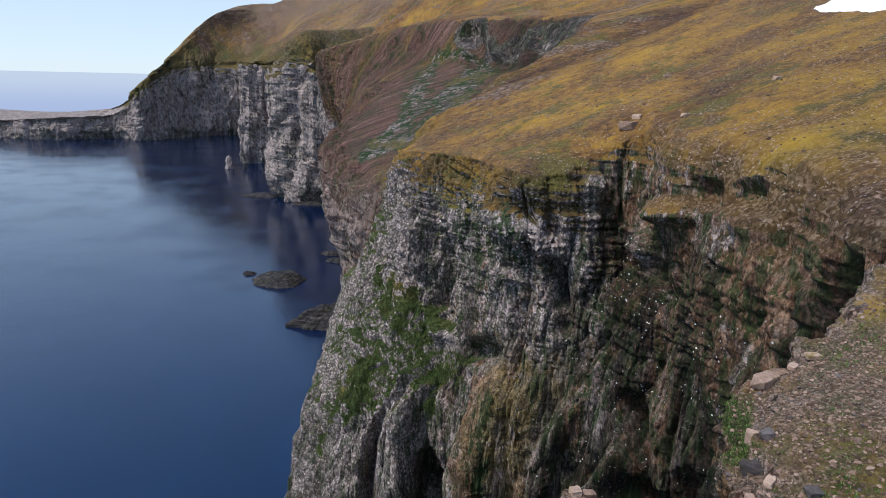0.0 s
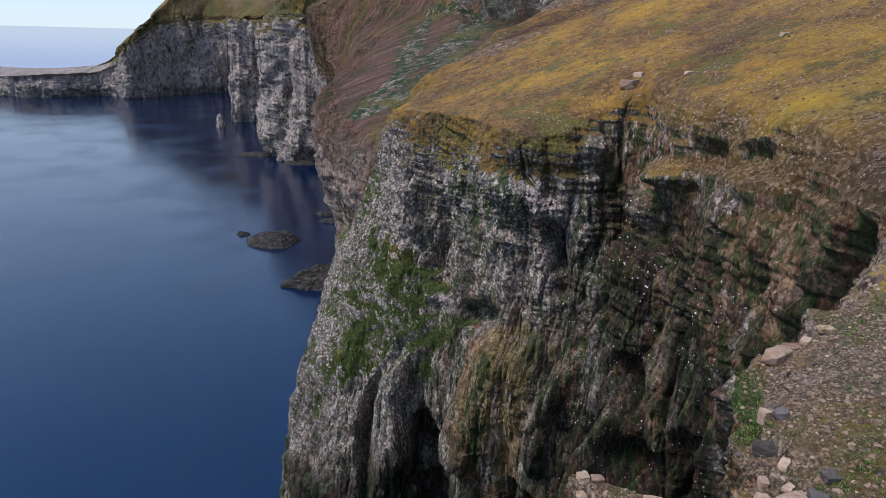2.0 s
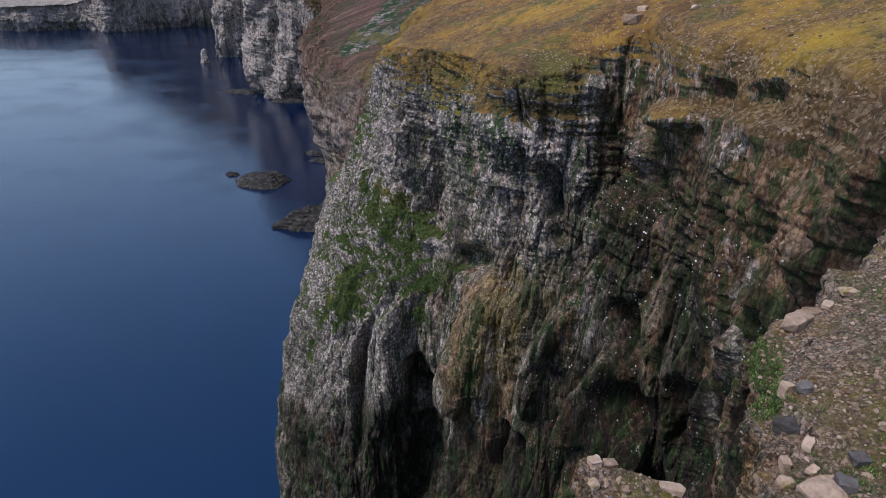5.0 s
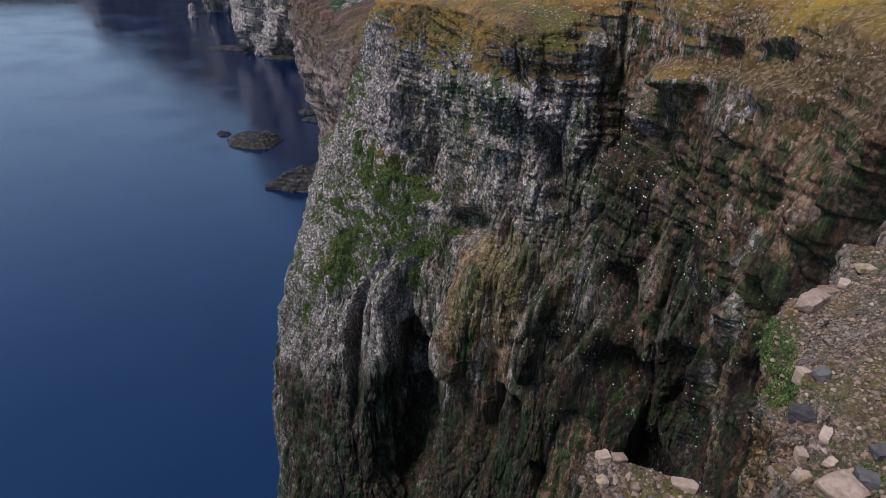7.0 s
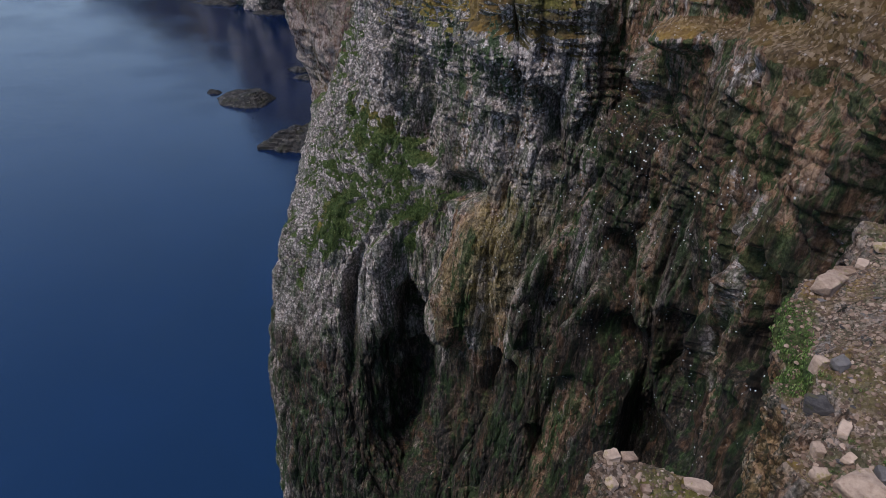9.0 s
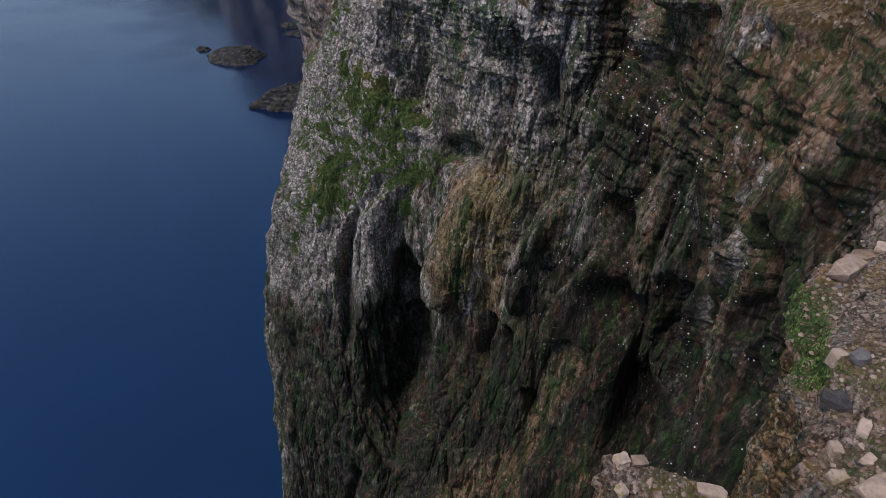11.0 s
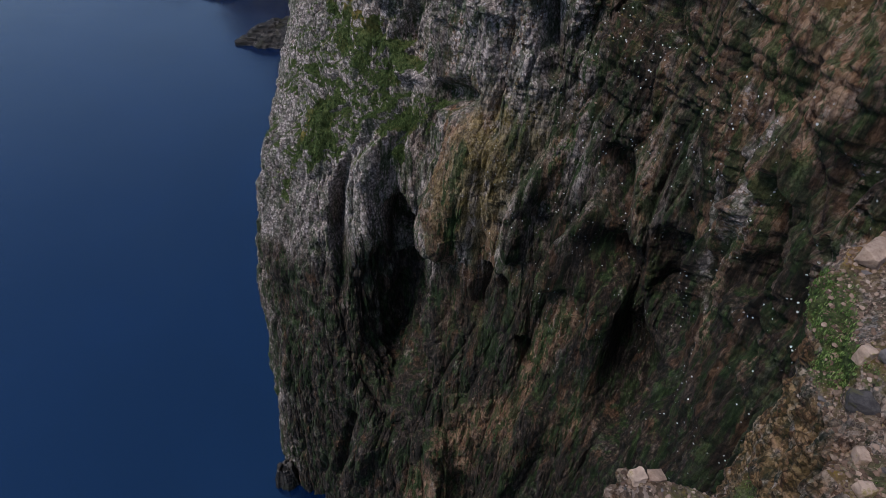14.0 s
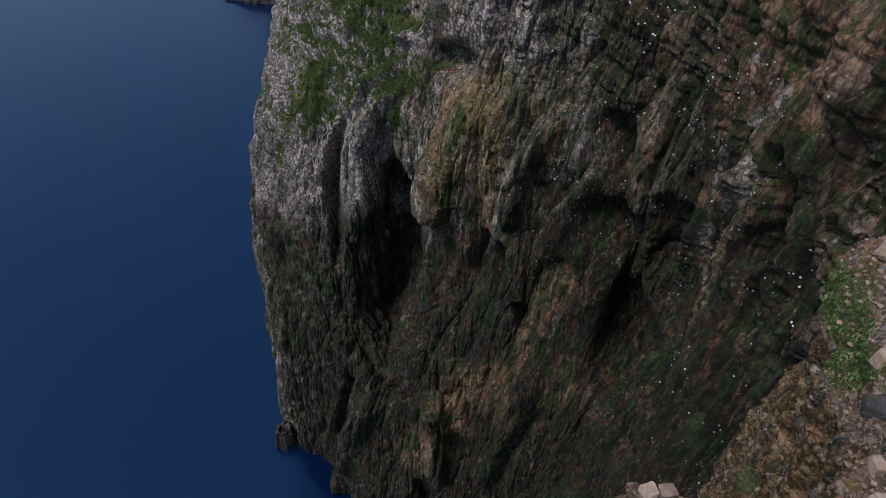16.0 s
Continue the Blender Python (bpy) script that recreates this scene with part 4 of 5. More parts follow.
# ---- sea ----
me = mesh_from("sea", [(-4900, -2500, 0), (3000, -2500, 0), (3000, 4900, 0), (-4900, 4900, 0)], [(0, 1, 2, 3)], SEA)
tagged(new("sea", me), "calm dark blue sea with faint ripples", "sea", kind="structure")

# glowing backdrop added for hazy water between the sea sheet's end and the horizon
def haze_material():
    n = Nodes("glowing hazy horizon")
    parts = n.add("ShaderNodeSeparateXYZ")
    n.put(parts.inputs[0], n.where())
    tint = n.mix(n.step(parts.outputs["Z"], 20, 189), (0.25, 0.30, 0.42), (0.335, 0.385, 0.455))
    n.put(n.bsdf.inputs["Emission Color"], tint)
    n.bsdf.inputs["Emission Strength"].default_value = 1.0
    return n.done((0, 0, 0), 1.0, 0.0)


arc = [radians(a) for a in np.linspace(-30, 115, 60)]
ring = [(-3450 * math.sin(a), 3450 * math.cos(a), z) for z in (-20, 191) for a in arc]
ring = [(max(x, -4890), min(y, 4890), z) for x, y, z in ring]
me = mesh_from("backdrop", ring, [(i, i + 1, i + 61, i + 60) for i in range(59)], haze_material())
tagged(new("backdrop", me), "glowing pale blue backdrop for the haze over distant water", "haze", kind="structure")

# ---- foreground ledge ----
LEDGE = [(20, -6, 182), (18.5, 4, 181.8), (17.4, 10, 181), (17.1, 13.2, 179.8), (17.3, 15.4, 179.2), (18.0, 18.5, 180.2), (19.4, 20.7, 180.3), (21.1, 23.1, 180.9), (24.4, 25.7, 181.2), (29, 27.9, 184.2), (33, 31, 186), (39, 36, 188.5)]
LEDGE_LOW = [(20, -4, 166), (19.5, 6, 166), (19, 11, 166), (18.8, 14.5, 166), (19.5, 17, 166), (20.4, 19, 166), (21.2, 20.6, 166), (22.6, 22.6, 166), (25.2, 25.4, 167), (29, 28.6, 170), (34, 33, 174), (39, 38, 176)]


def green_at(p):
    return np.maximum(along(p, ((20.6, 22.5, 180.4), (19.6, 20.8, 180.6), (18.5, 18.9, 180.4)), 1.8, 0.3), 0.8 * near_point(p, 19.6, 21.4, 168, 3.5))


def build_ledge():
    def line(dx, dz, dy=0.0):
        return [(x + dx, y + dy, z + dz) for x, y, z in LEDGE]

    shelf = [(x + 3, y + 2.5, 155) for x, y, z in LEDGE_LOW]
    foot = [(x + 24, y + 16, 120) for x, y, z in LEDGE_LOW]
    deep = [(x + 40, y + 20, 60) for x, y, z in LEDGE_LOW]
    levels = [deep, foot, shelf, LEDGE_LOW, [(a[0] * 0.75 + b[0] * 0.25, a[1] * 0.75 + b[1] * 0.25, 176) for a, b in zip(LEDGE, LEDGE_LOW)], LEDGE, line(2.2, 2.1, -1.5), line(6, 3.6, -4), line(14, 6, -8), line(40, 15, -20)]
    a = np.asarray(levels, float)
    k = knots_of(a[5])
    at = np.linspace(0, k[-1], 360)
    a = np.stack([hermite(k, l, at) for l in a])
    rows = (14, 24, 40, 60, 60, 40, 50, 40, 20)
    steps = np.concatenate([i + np.arange(n) / n for i, n in enumerate(rows)] + [[len(rows)]])
    g = hermite(np.arange(len(a), dtype=float), a.reshape(len(a), -1), steps).reshape(len(steps), -1, 3)
    q, steep = roughen(g, 0.42, 0.3)
    p = q.reshape(-1, 3)
    nz = normals(q).reshape(-1, 3)[:, 2]
    soft = fbm(p, 3, 3, 20.0)
    turf = np.maximum(ramp(nz + 0.4 * soft, 0.55, 0.85) * ramp(p[:, 2], 179.2, 180.6), ramp(green_at(p) + 0.8 * soft, 0.5, 0.8))
    green = np.clip(green_at(p) + soft * 0.5, 0, 1) * ramp(green_at(p), 0, 0.3)
    bare = np.clip(0.62 - 1.7 * fbm(p, 4, 4, 33.0), 0.1, 1)
    green = np.maximum(green, np.clip(0.35 + 0.8 * soft, 0, 0.6))
    me = mesh_from("ledge", p, grid_faces(*q.shape[:2]), ROCK_CLOSE, flat_rock(steep))
    set_masks(me, turf=turf, green=green, guano=0.3 * ramp(p[:, 2], 179, 180.5), rust=np.clip(1.6 - ramp(p[:, 2], 179, 180.5), 0, 1), ochre=0.25 * (1 - ramp(p[:, 2], 178, 180)), moss=nz * 0 + 0.25, spots=nz * 0, seep_shade=nz * 0, bare=bare)
    return tagged(new("ledge", me), "stony cliff-top ledge with scree and green tufts", "ledge", kind="structure")


ledge = build_ledge()


# ---- the promontory tip; unseen body under the flight added to shade the cove ----
TIP = [(-40, -80, 165), (-38, -25, 168), (-30, -6, 172), (-16, 3, 175), (-4, 6, 177), (6, 9, 179), (9.5, 12.6, 180.8), (9.9, 14.4, 180.9), (11.6, 14.1, 180.8), (13.8, 13.0, 180.3), (16, 10.5, 179.3), (17.5, 5, 178.5)]


def build_promontory():
    def line(dx, dy, z=None, dz=0.0):
        return [(x + dx, y + dy, z if z is not None else h + dz) for x, y, h in TIP]

    levels = [line(0, 14, -5), line(0, 10, 60), line(0, 5, 120), line(0.1, 1.2, 165), line(0, 0.3, None, -4), TIP, line(0.1, -1.5, None, 0.1), line(0.5, -6, None, 0.2), line(2, -25, None, 2), line(8, -90, None, 6)]
    a = np.asarray(levels, float)
    k = knots_of(a[5])
    bends = np.concatenate([np.linspace(0, k[5], 90), np.linspace(k[5], k[-1], 260)[1:]])
    a = np.stack([hermite(k, l, bends) for l in a])
    rows = (20, 20, 30, 40, 60, 24, 36, 20, 16)
    steps = np.concatenate([i + np.arange(n) / n for i, n in enumerate(rows)] + [[len(rows)]])
    g = hermite(np.arange(len(a), dtype=float), a.reshape(len(a), -1), steps).reshape(len(steps), -1, 3)
    q, steep = roughen(g, 0.3, 0.3)
    p = q.reshape(-1, 3)
    nz = normals(q).reshape(-1, 3)[:, 2]
    soft = fbm(p, 2, 4, 40.0)
    me = mesh_from("promontory", p, grid_faces(*q.shape[:2]), ROCK_CLOSE, flat_rock(steep))
    set_masks(me, turf=ramp(nz + 0.3 * soft, 0.5, 0.8), green=np.clip(0.55 + soft, 0, 0.85) * ramp(p[:, 0], 10.4, 11.2), guano=nz * 0 + 0.2, rust=np.clip(1.2 - ramp(p[:, 0], 10.5, 12) + 0 * nz, 0, 1), ochre=nz * 0,
              moss=nz * 0 + 0.4, spots=nz * 0, seep_shade=nz * 0, bare=np.clip(0.85 - 0.75 * ramp(p[:, 0], 10.3, 11.3) + 0.8 * soft, 0, 1))
    return tagged(new("promontory", me), "rocky promontory tip with reddish grit and moss, on an unseen shading body", "cliff", kind="structure")


promontory = build_promontory()


# ---- rocks in the sea ----
def wet_rock():
    n = Nodes("wave-worn rock")
    tone = n.math("ADD", n.math("MULTIPLY", n.noise(5, 7, 0.7, 0.5), 0.6), n.math("MULTIPLY", n.voronoi(3.5, 0.5, "F1", "Color", 1.0), 0.4))
    rock = n.blend(tone, (0.34, (0.007, 0.006, 0.006)), (0.52, (0.024, 0.019, 0.017)), (0.72, (0.09, 0.075, 0.065)))
    rock = n.mix(n.step(n.noise(7, 5, 0.6), 0.5, 0.62), rock, n.blend(tone, (0.3, (0.009, 0.0085, 0.005)), (0.7, (0.034, 0.030, 0.017))))
    n.bump(n.noise(2.5, 8, 0.75, 0.6), 0.9, 1.2)
    return n.done(rock, 0.7, 0.35)


WET = wet_rock()


def sea_rock(x, y, rx, ry, high, turn, seed, lean=0.0, label="low dark wave-worn rock in the sea"):
    """A layered skerry: steps of rock on a ragged outline, its foot under water."""
    rings, spokes = 46, 150
    r = np.linspace(1.12, 0.0, rings)[:, None]
    a = np.linspace(0, 2 * math.pi, spokes, endpoint=False)[None]
    px, py = r * np.cos(a), r * np.sin(a)
    p = np.stack([px * rx, py * ry, px * 0 + seed * 31.0], axis=2).reshape(-1, 3)
    size = min(rx, ry)
    ragged = 1 + 0.55 * fbm(np.stack([np.cos(a) + 0 * r, np.sin(a) + 0 * r, 0 * a + 0 * r + seed], axis=2).reshape(-1, 3), 0.9, 4, seed)
    h = 1 - ramp((r + 0 * a).ravel(), 0.45, 1.05)
    h = h * high * (1 + lean * p[:, 0] / rx) + 0.45 * high * fbm(p, size * 0.8, 5, seed + 3.0)
    bed = max(high / 5, 0.6)
    h = 0.35 * h + 0.65 * bed * (np.floor(h / bed) + ramp(h / bed % 1, 0.55, 1.0))
    h = np.where((r + 0 * a).ravel() > 0.98, -3.0, h - 0.4)
    v = np.stack([p[:, 0] * ragged, p[:, 1] * ragged, h], axis=1)
    i = (np.arange(rings - 1)[:, None] * spokes + np.arange(spokes)[None])
    j = (np.arange(rings - 1)[:, None] * spokes + (np.arange(spokes)[None] + 1) % spokes)
    f = np.stack([i.ravel(), j.ravel(), (j + spokes).ravel(), (i + spokes).ravel()], axis=1)
    ob = new("sea_rock", mesh_from("sea_rock", v, f, WET, False))
    ob.matrix_world = pose(x, y, 0, 0, 0, turn)
    return tagged(ob, label, "rock", group="rocks in the sea")


sea_rock(-170, 574, 29, 21, 8.0, -8, 1.0, 0.15, "low flat skerry of dark layered rock")
sea_rock(-203, 592, 8, 6, 3.0, 0, 2.0, 0.0, "small dark rock awash beside a skerry")
sea_rock(-91, 474, 36, 26, 13.0, 35, 3.0, 0.1, "dark humped rock with a pale shelf at the cliff foot")
sea_rock(-134, 674, 15, 8, 3.5, -6, 4.0)
sea_rock(-120, 646, 19, 8, 3.5, -6, 5.0)
sea_rock(-322, 1014, 38, 13, 5.0, -6, 6.0, 0.3, "long flat rock shelf at the cliff foot")
sea_rock(-228, 958, 30, 12, 4.0, 5, 7.0, 0.0, "pale rock apron at the cliff foot")
sea_rock(-37.5, 111, 4.6, 4.2, 9.0, 20, 8.0, 0.0, "round dark boulder rock at the cliff foot")
sea_rock(-104, 634, 11, 14, 46.0, 20, 9.0, 0.0, "grey rock pillar at the cliff foot")


def sea_stack():
    g = []
    for k in range(40):
        t = k / 39
        rad = 10.5 * (1 - 0.55 * t) * (1 - 0.75 * max(0, (t - 0.8) / 0.2) ** 2)
        g.append([(rad * math.cos(a), rad * 0.8 * math.sin(a), -3 + 31 * t) for a in np.linspace(0, 2 * math.pi, 60, endpoint=False)])
    p = np.array(g).reshape(-1, 3)
    out = 1 + 0.5 * fbm(p, 8, 4, 50.0, 2.0) + 0.16 * cells(p, 4, 4, 5)
    p[:, :2] *= out[:, None]
    p[:, 0] += 0.06 * p[:, 2]
    i = np.arange(39)[:, None] * 60 + np.arange(60)[None]
    j = np.arange(39)[:, None] * 60 + (np.arange(60)[None] + 1) % 60
    f = np.stack([i.ravel(), j.ravel(), (j + 60).ravel(), (i + 60).ravel()], axis=1)
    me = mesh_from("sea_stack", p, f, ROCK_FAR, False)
    z = p[:, 2]
    set_masks(me, turf=z * 0, green=z * 0, guano=0.9 + z * 0, rust=z * 0, ochre=z * 0, moss=z * 0, spots=z * 0, seep_shade=z * 0, bare=z * 0)
    ob = new("sea_stack", me)
    ob.matrix_world = pose(-484, 1320, 0)
    return tagged(ob, "slender pale sea stack standing in dark water", "rock")


sea_stack()


# ---- boulders and loose stones ----
from mathutils.bvhtree import BVHTree

def stone_material(name, dark, light, size):
    n = Nodes(name)
    tone = n.math("ADD", n.math("MULTIPLY", n.noise(size, 7, 0.72), 0.7), n.math("MULTIPLY", n.add("ShaderNodeObjectInfo").outputs["Random"], 0.3))
    c = n.blend(tone, (0.3, dark), (0.68, light))
    c = n.mix(n.step(n.noise(size * 2.2, 6, 0.7), 0.56, 0.64), c, (light[0] * 0.5, light[1] * 0.52, light[2] * 0.3))
    n.bump(n.noise(size * 0.5, 7, 0.75), 0.7, size * 0.25)
    return n.done(c, 0.85, 0.25)


PINK = stone_material("pale pinkish stone", (0.16, 0.095, 0.063), (0.54, 0.385, 0.285), 0.35)
GRAY = stone_material("dark grey stone", (0.04, 0.034, 0.033), (0.16, 0.135, 0.125), 0.35)


def rock_mesh(name, size, mat, seed):
    """A broken stone: a block with uneven corners, its edges knocked off."""
    pick = random.Random(seed)
    bm = bmesh.new()
    for cx in (-1, 1):
        for cy in (-1, 1):
            for cz in (-1, 1):
                for _ in range(2 if cz > 0 else 1):
                    v = [c * pick.uniform(0.55, 1.0) for c in (cx, cy, cz)]
                    bm.verts.new((v[0] * size[0] / 2, v[1] * size[1] / 2, v[2] * size[2] / 2))
    bmesh.ops.convex_hull(bm, input=list(bm.verts))
    bmesh.ops.delete(bm, geom=[v for v in bm.verts if not v.link_faces], context="VERTS")
    bmesh.ops.triangulate(bm, faces=list(bm.faces))
    bmesh.ops.subdivide_edges(bm, edges=list(bm.edges), cuts=3, use_grid_fill=True)
    bmesh.ops.smooth_vert(bm, verts=list(bm.verts), factor=0.35, use_axis_x=True, use_axis_y=True, use_axis_z=True)
    for v in bm.verts:
        v.co += Vector(noise.noise_vector(v.co * (3.2 / max(size)) + Vector((seed, 0, 0)))) * min(size) * 0.10
        v.co += Vector(noise.noise_vector(v.co * (9.0 / max(size)) + Vector((0, seed, 0)))) * min(size) * 0.035
    me = bpy.data.meshes.new(name)
    bm.to_mesh(me)
    bm.free()
    me.materials.append(mat)
    return me




def tree_of(ob):
    me = ob.data
    co = np.empty(len(me.vertices) * 3, np.float32)
    me.vertices.foreach_get("co", co)
    return co.reshape(-1, 3)


def drop_on(trees, x, y, top=260.0):
    """The ground's height under a place."""
    best = None
    for t in trees:
        hit = t.ray_cast(Vector((x, y, top)), Vector((0, 0, -1)))
        if hit[0] is not None and (best is None or hit[0].z > best[0].z):
            best = hit
    return (best[0], best[1]) if best else (None, None)


deps = bpy.context.evaluated_depsgraph_get()
NEAR_TREES = [BVHTree.FromObject(o, deps) for o in (ledge, promontory)]
HILL_TREE = [BVHTree.FromObject(headland, deps)]


def boulder(x, y, size, mat, seed, turn, label, trees, sink=0.25, tilt=0):
    at, _ = drop_on(trees, x, y)
    ob = new("boulder", rock_mesh("boulder", size, mat, seed))
    ob.matrix_world = pose(x, y, at.z + size[2] * (0.5 - sink), tilt, 0, turn)
    return tagged(ob, label, "boulder", group="boulders on the cliff top")


for x, y, size, mat, seed, turn, label in [
    (17.7, 13.1, (1.6, 1.2, 0.9), PINK, 3, 20, "large pale pink boulder on stony ground"),
    (18.5, 16.9, (1.15, 0.85, 0.6), GRAY, 5, -30, "dark grey boulder half sunk in scree"),
    (19.45, 17.9, (0.75, 0.6, 0.5), GRAY, 8, 15, "dark grey boulder half sunk in scree"),
    (18.5, 15.5, (0.8, 0.5, 0.4), PINK, 9, 50, "flat pinkish slab of broken stone"),
    (19.0, 18.3, (0.6, 0.5, 0.9), PINK, 12, 10, "upright pale stone on the brink"),
    (21.6, 22.7, (1.7, 1.1, 0.8), PINK, 14, 30, "pale slab of rock at the ledge corner"),
    (22.7, 23.5, (1.0, 0.7, 0.45), PINK, 15, 5, "pale slab of rock at the ledge corner"),
    (23.5, 23.7, (0.9, 0.6, 0.4), PINK, 21, 40, "pale stone at the edge of the drop"),
    (25.3, 25.0, (0.8, 0.7, 0.45), PINK, 22, 0, "pale stone at the edge of the drop"),
    (17.0, 14.0, (0.55, 0.45, 0.45), PINK, 24, 0, "small pale boulder at the ledge rim"),
    (18.7, 13.4, (0.9, 0.7, 0.5), GRAY, 27, 70, "mossy grey boulder among scree"),
    (19.6, 14.3, (0.7, 0.6, 0.4), GRAY, 29, 0, "mossy grey boulder among scree"),
    (18.3, 14.6, (0.5, 0.4, 0.35), PINK, 31, 33, "small pale boulder among scree"),
    (17.6, 15.2, (0.6, 0.45, 0.4), PINK, 33, 80, "small pale boulder among scree"),
    (10.1, 14.15, (0.5, 0.45, 0.4), PINK, 35, 10, "pale squared block on the promontory corner"),
    (10.65, 14.2, (0.6, 0.4, 0.3), PINK, 37, 5, "pale squared block on the promontory corner"),
    (9.85, 13.2, (0.4, 0.4, 0.4), PINK, 39, 25, "pale block on the promontory side"),
    (12.6, 13.3, (0.9, 0.5, 0.3), PINK, 41, -20, "flat pale slab bedded in moss"),
    (10.9, 13.1, (0.35, 0.3, 0.25), PINK, 45, 0, "small pale stone on mossy grit"),
]:
    boulder(x, y, size, mat, seed, turn, label, NEAR_TREES)

for x, y, size, seed, label in [
    (34.5, 101, (3.4, 3.0, 1.7), 51, "pale weathered outcrop in the heath"),
    (36.5, 104, (2.6, 1.8, 1.2), 52, "pale weathered outcrop in the heath"),
    (51, 134, (2.2, 1.4, 0.9), 53, "white boulder lying on ochre heath"),
    (56.7, 97, (2.0, 1.0, 0.7), 54, "white boulder lying on ochre heath"),
    (41.5, 94, (1.6, 1.2, 0.7), 55, "white boulder lying on ochre heath"),
]:
    boulder(x, y, size, PINK, seed, seed * 17 % 90, label, HILL_TREE, 0.5)


def scatter_stones(name, count, spot, sizes, mat, seed, trees, label, low=0.0):
    """Loose stones too many to count, each a small eight-sided lump, in one mesh."""
    pick = random.Random(seed)
    verts, faces = [], []
    for _ in range(count):
        x, y = spot(pick)
        at, normal = drop_on(trees, x, y)
        if at is None or normal.z < 0.35 or at.z < low:
            continue
        r = sizes[0] * (sizes[1] / sizes[0]) ** (pick.random() ** 3.2)
        a = pick.uniform(0, 6.28)
        ca, sa = math.cos(a), math.sin(a)
        k = len(verts)
        for px, py, pz in ((1, 0, 0.1), (0.3, 0.8, 0), (-0.6, 0.7, 0.15), (-1, -0.1, 0), (-0.4, -0.8, 0.1), (0.6, -0.7, 0), (0.35, 0.25, 0.75), (-0.4, 0.1, 0.85), (0.05, -0.4, 0.7)):
            px, py, pz = (c * r * pick.uniform(0.75, 1.2) for c in (px, py, pz))
            verts.append((at.x + px * ca - py * sa, at.y + px * sa + py * ca, at.z + pz * 0.8 - r * 0.12))
        for f in ((0, 1, 6), (1, 7, 6), (1, 2, 7), (2, 3, 7), (3, 4, 7), (4, 8, 7), (4, 5, 8), (5, 0, 8), (0, 6, 8), (6, 7, 8)):
            faces.append(tuple(k + i for i in f))
    me = mesh_from(name, verts, faces, mat, False)
    return tagged(new(name, me), label, "stones", kind="stuff")


def scree_material():
    n = Nodes("loose scree")
    r = n.add("ShaderNodeNewGeometry").outputs["Random Per Island"]
    c = n.blend(n.math("ADD", n.math("MULTIPLY", r, 0.75), n.math("MULTIPLY", n.noise(0.15, 5, 0.7), 0.25)), (0.1, (0.050, 0.032, 0.023)), (0.5, (0.15, 0.094, 0.066)), (0.82, (0.30, 0.205, 0.150)), (0.97, (0.50, 0.39, 0.32)))
    return n.done(c, 0.9, 0.2)


SCREE = scree_material()
scatter_stones("scree", 22000, lambda k: (k.uniform(16.5, 30), k.uniform(9, 27)), (0.025, 0.15), SCREE, 4, NEAR_TREES, "loose pinkish scree strewn over the ledge", 179.2)
scatter_stones("scree", 900, lambda k: (k.uniform(9, 14.2), k.uniform(11.5, 14.4)), (0.03, 0.12), SCREE, 5, NEAR_TREES, "reddish grit and small stones")
scatter_stones("heath_stones", 4000, lambda k: (k.uniform(5, 75), k.uniform(35, 165)), (0.08, 0.4), SCREE, 6, HILL_TREE, "stones strewn over the heath")


def loose_stones(parent, count, spot, sizes, seed, low):
    """Single stones that lie on the ground they belong to, on a few shared meshes."""
    pick = random.Random(seed)
    shapes = []
    for k in range(8):
        bm = bmesh.new()
        for _ in range(13):
            v = Vector((pick.gauss(0, 1), pick.gauss(0, 1), pick.gauss(0, 1))).normalized()
            bm.verts.new((v.x * pick.uniform(0.7, 1.0), v.y * pick.uniform(0.5, 0.8), v.z * pick.uniform(0.3, 0.5)))
        bmesh.ops.convex_hull(bm, input=list(bm.verts))
        bmesh.ops.delete(bm, geom=[v for v in bm.verts if not v.link_faces], context="VERTS")
        me = bpy.data.meshes.new("stone")
        bm.to_mesh(me)
        bm.free()
        me.materials.append(WARM if k % 4 else GRAY)
        shapes.append(me)
    made = 0
    while made < count:
        x, y = spot(pick)
        at, normal = drop_on(NEAR_TREES, x, y)
        if at is None or normal.z < 0.35 or at.z < low or green_at(np.array([at]))[0] > 0.35:
            continue
        r = sizes[0] * (sizes[1] / sizes[0]) ** (pick.random() ** 2.0)
        ob = new("stone", pick.choice(shapes))
        ob.parent = parent
        ob.matrix_basis = pose(at.x, at.y, at.z + 0.12 * r, pick.uniform(-18, 18), pick.uniform(-18, 18), pick.uniform(0, 360)) @ Matrix.Diagonal((r, r, r, 1))
        made += 1


WARM = stone_material("warm pinkish stone", (0.075, 0.048, 0.033), (0.36, 0.25, 0.18), 0.2)
loose_stones(ledge, 280, lambda k: (k.uniform(17.2, 24), k.uniform(11.5, 24.5)), (0.10, 0.25), 11, 179.2)
loose_stones(promontory, 60, lambda k: (k.uniform(9.6, 14), k.uniform(12.2, 14.3)), (0.07, 0.18), 12, 179.5)


# ---- grass ----
def grass_material(name, low, middle, high):
    n = Nodes(name)
    r = n.add("ShaderNodeNewGeometry").outputs["Random Per Island"]
    c = n.blend(r, (0.0, low), (0.6, middle), (1.0, high))
    return n.done(c, 0.7, 0.2)


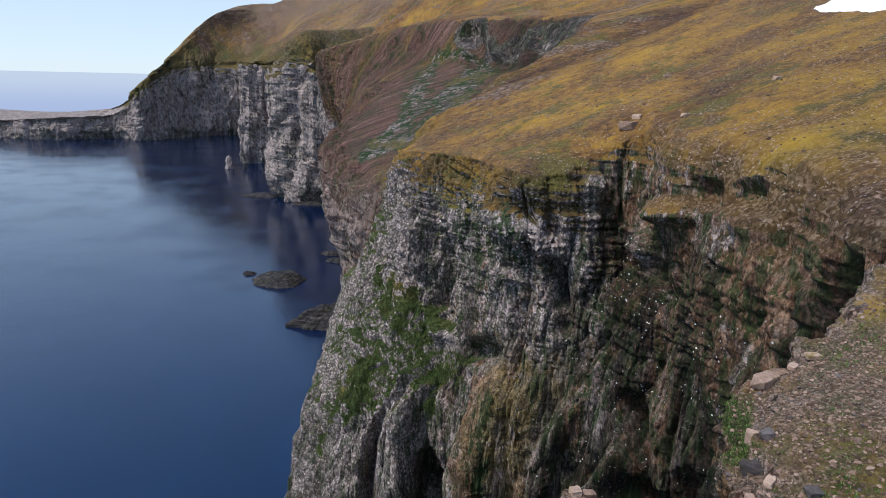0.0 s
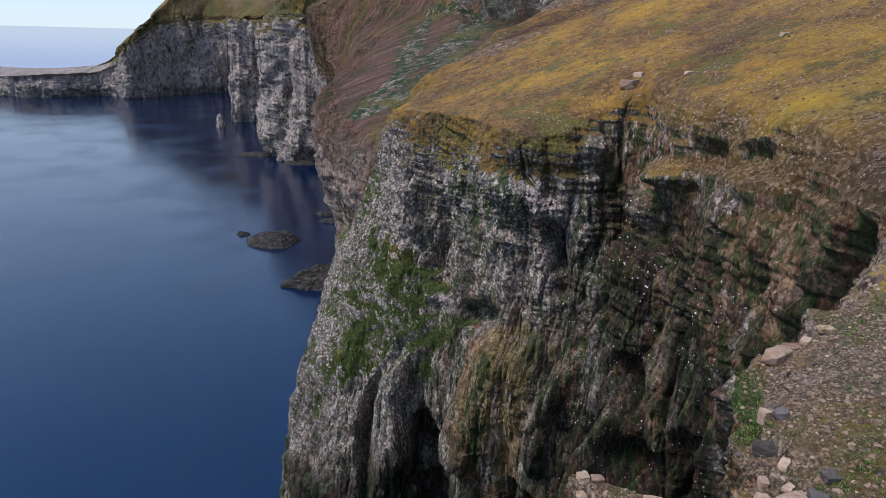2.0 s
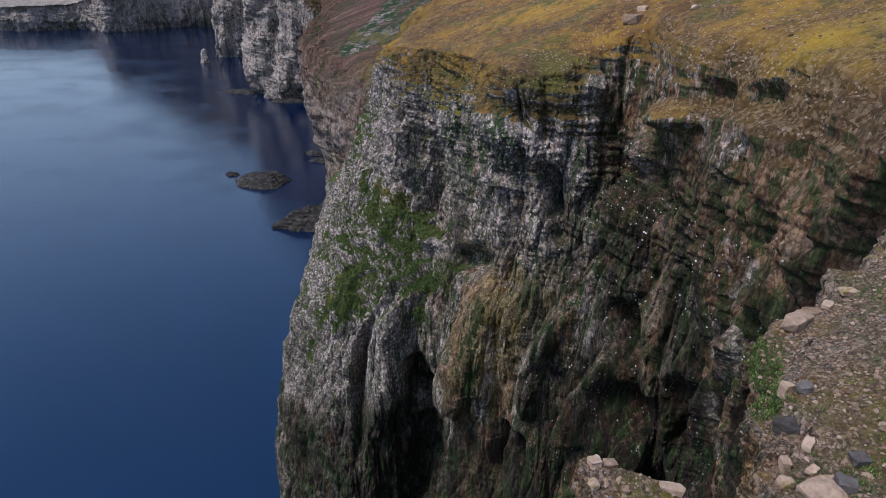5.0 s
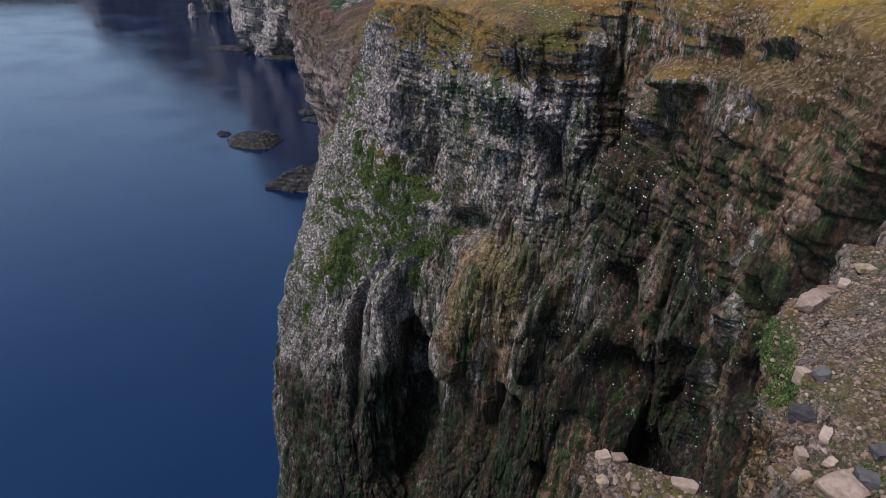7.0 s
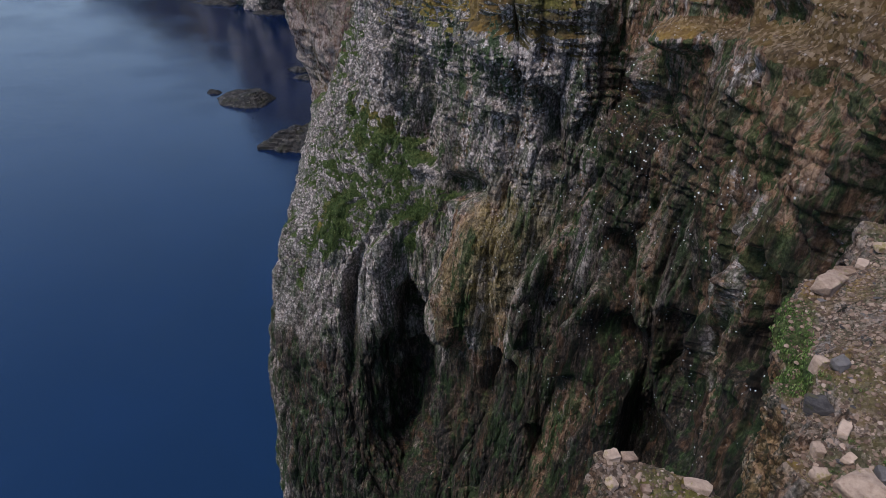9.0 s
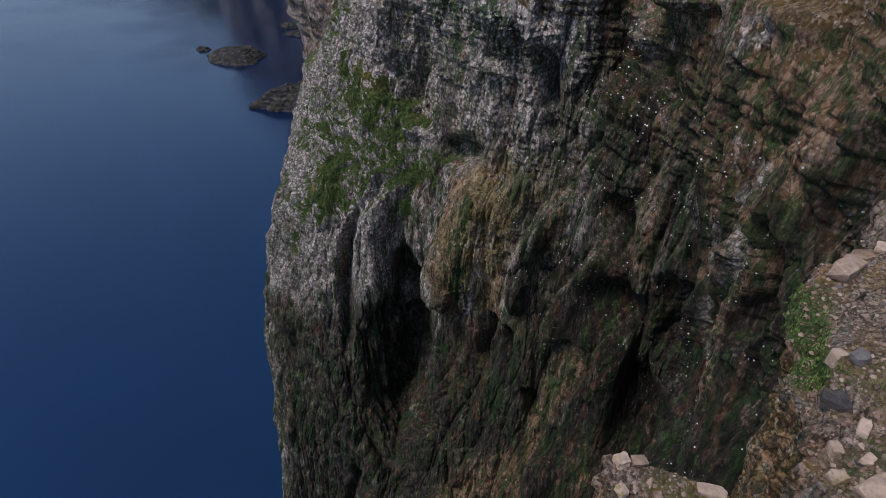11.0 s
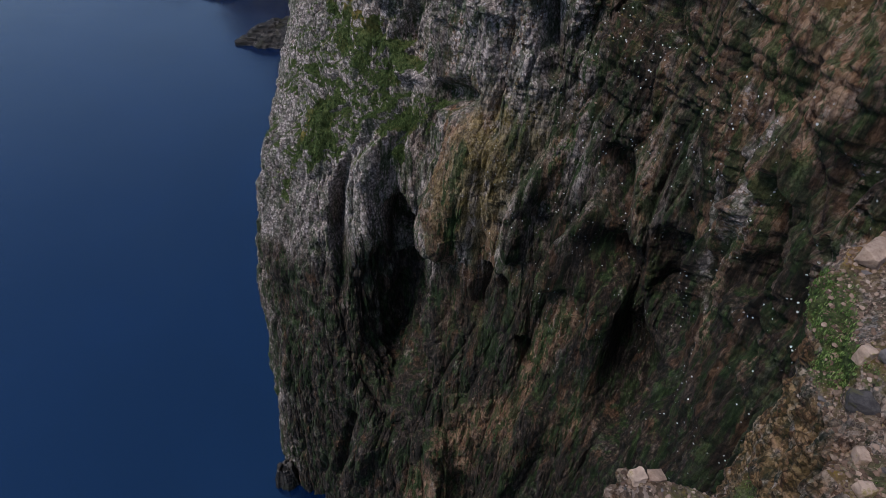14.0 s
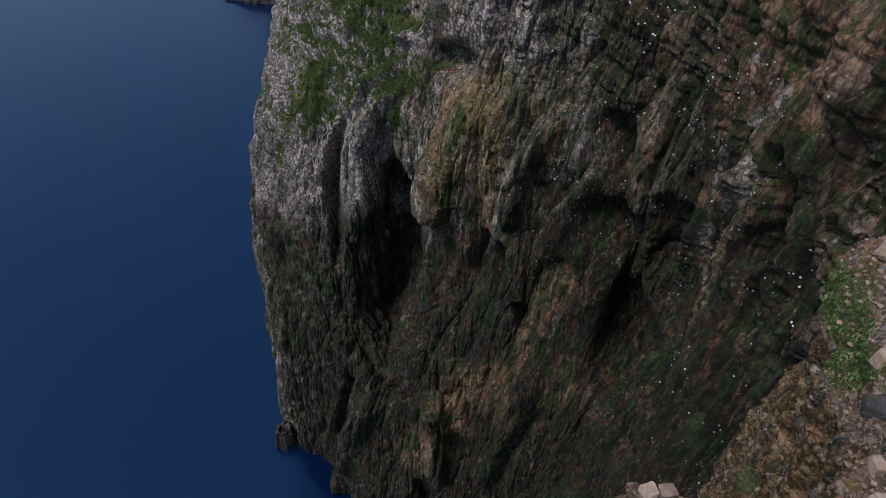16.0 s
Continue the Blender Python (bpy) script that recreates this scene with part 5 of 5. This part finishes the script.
def tufts(name, ob, mask, count, high, seed, mat, label):
    """Tufts of blades that grow where the mask of the ground says so."""
    pick = np.random.default_rng(seed)
    co = tree_of(ob)
    w = np.empty(len(co), np.float32)
    ob.data.attributes[mask[0]].data.foreach_get("value", w)
    w2 = np.empty(len(co), np.float32)
    ob.data.attributes[mask[1]].data.foreach_get("value", w2)
    w2 += 0.5 * fbm(co.astype(float), high * 5, 3, 60.0)
    ok = np.nonzero(((w > 0.6) & (w2 > mask[3])) & mask[2](co))[0]
    if not len(ok):
        return None
    at = co[pick.choice(ok, count)] + pick.normal(0, high * 0.6, (count, 3)) * np.array((1, 1, 0.25))
    blades = 5
    base = np.repeat(at, blades, axis=0) + pick.normal(0, high * 0.25, (count * blades, 3)) * np.array((1, 1, 0.1))
    a = pick.uniform(0, 6.28, len(base))
    side = np.stack([np.cos(a), np.sin(a), 0 * a], axis=1) * (high * 0.14)
    bend = np.stack([np.cos(a + 1.4), np.sin(a + 1.4), 0 * a], axis=1) * (high * pick.uniform(0.1, 0.9, len(base)))[:, None]
    tip = base + bend + np.stack([0 * a, 0 * a, high * pick.uniform(0.5, 1.2, len(base))], axis=1)
    mid = base * 0.5 + tip * 0.5 - bend * 0.12
    low = np.array((0, 0, -0.2 * high))
    v = np.stack([base - side + low, base + side + low, mid + side * 0.8, mid - side * 0.8, tip], axis=1).reshape(-1, 3)
    k = np.arange(len(base)) * 5
    f = np.concatenate([np.stack([k, k + 1, k + 2], 1), np.stack([k, k + 2, k + 3], 1), np.stack([k + 3, k + 2, k + 4], 1)])
    me = mesh_from(name, v, f, mat, True)
    return tagged(new(name, me), label, "grass", kind="stuff")


BLADES = grass_material("green blades", (0.024, 0.044, 0.011), (0.072, 0.108, 0.028), (0.17, 0.205, 0.07))
FRESH = grass_material("fresh green blades", (0.035, 0.065, 0.014), (0.10, 0.16, 0.035), (0.24, 0.30, 0.10))
tufts("grass", headland, ("turf", "green", lambda c: (c[:, 0] < 14) & (c[:, 1] < 150) & (c[:, 2] > 95) & (c[:, 2] < 168), 0.62), 9000, 0.34, 1, BLADES, "lush green grass growing on cliff ledges")
tufts("grass", ledge, ("turf", "green", lambda c: c[:, 2] > 150, 0.6), 4200, 0.12, 2, FRESH, "bright green tufts on the stony ledge")


# ---- snow ----
def snow_patch():
    n = Nodes("old snow")
    n.bump(n.noise(1.5, 5, 0.6), 0.4, 0.4)
    mat = n.done(n.mix(n.step(n.noise(4, 5, 0.6), 0.4, 0.65), (0.78, 0.80, 0.84), (0.90, 0.91, 0.93)), 0.6, 0.3)
    rows = []
    for i in range(26):
        u = i / 25
        line = []
        for j in range(41):
            w = j / 40
            x = 89.5 + 13 * u + 1.6 * noise.noise((w * 6, u * 2, 3.0))
            y = 155 - 32 * w - 3 * u + 1.2 * noise.noise((u * 5, w * 3, 9.0))
            at, _ = drop_on(HILL_TREE, x, y)
            rim = min(u, 1 - u, w, 1 - w)
            line.append((x, y, at.z + (0.5 if rim > 0.03 else -0.4)))
        rows.append(line)
    v = np.array(rows)
    me = mesh_from("snow_patch", v.reshape(-1, 3), grid_faces(26, 41)[:, ::-1], mat)
    return tagged(new("snow_patch", me), "white patch of old snow lying on the heath", "snow")


snow_patch()
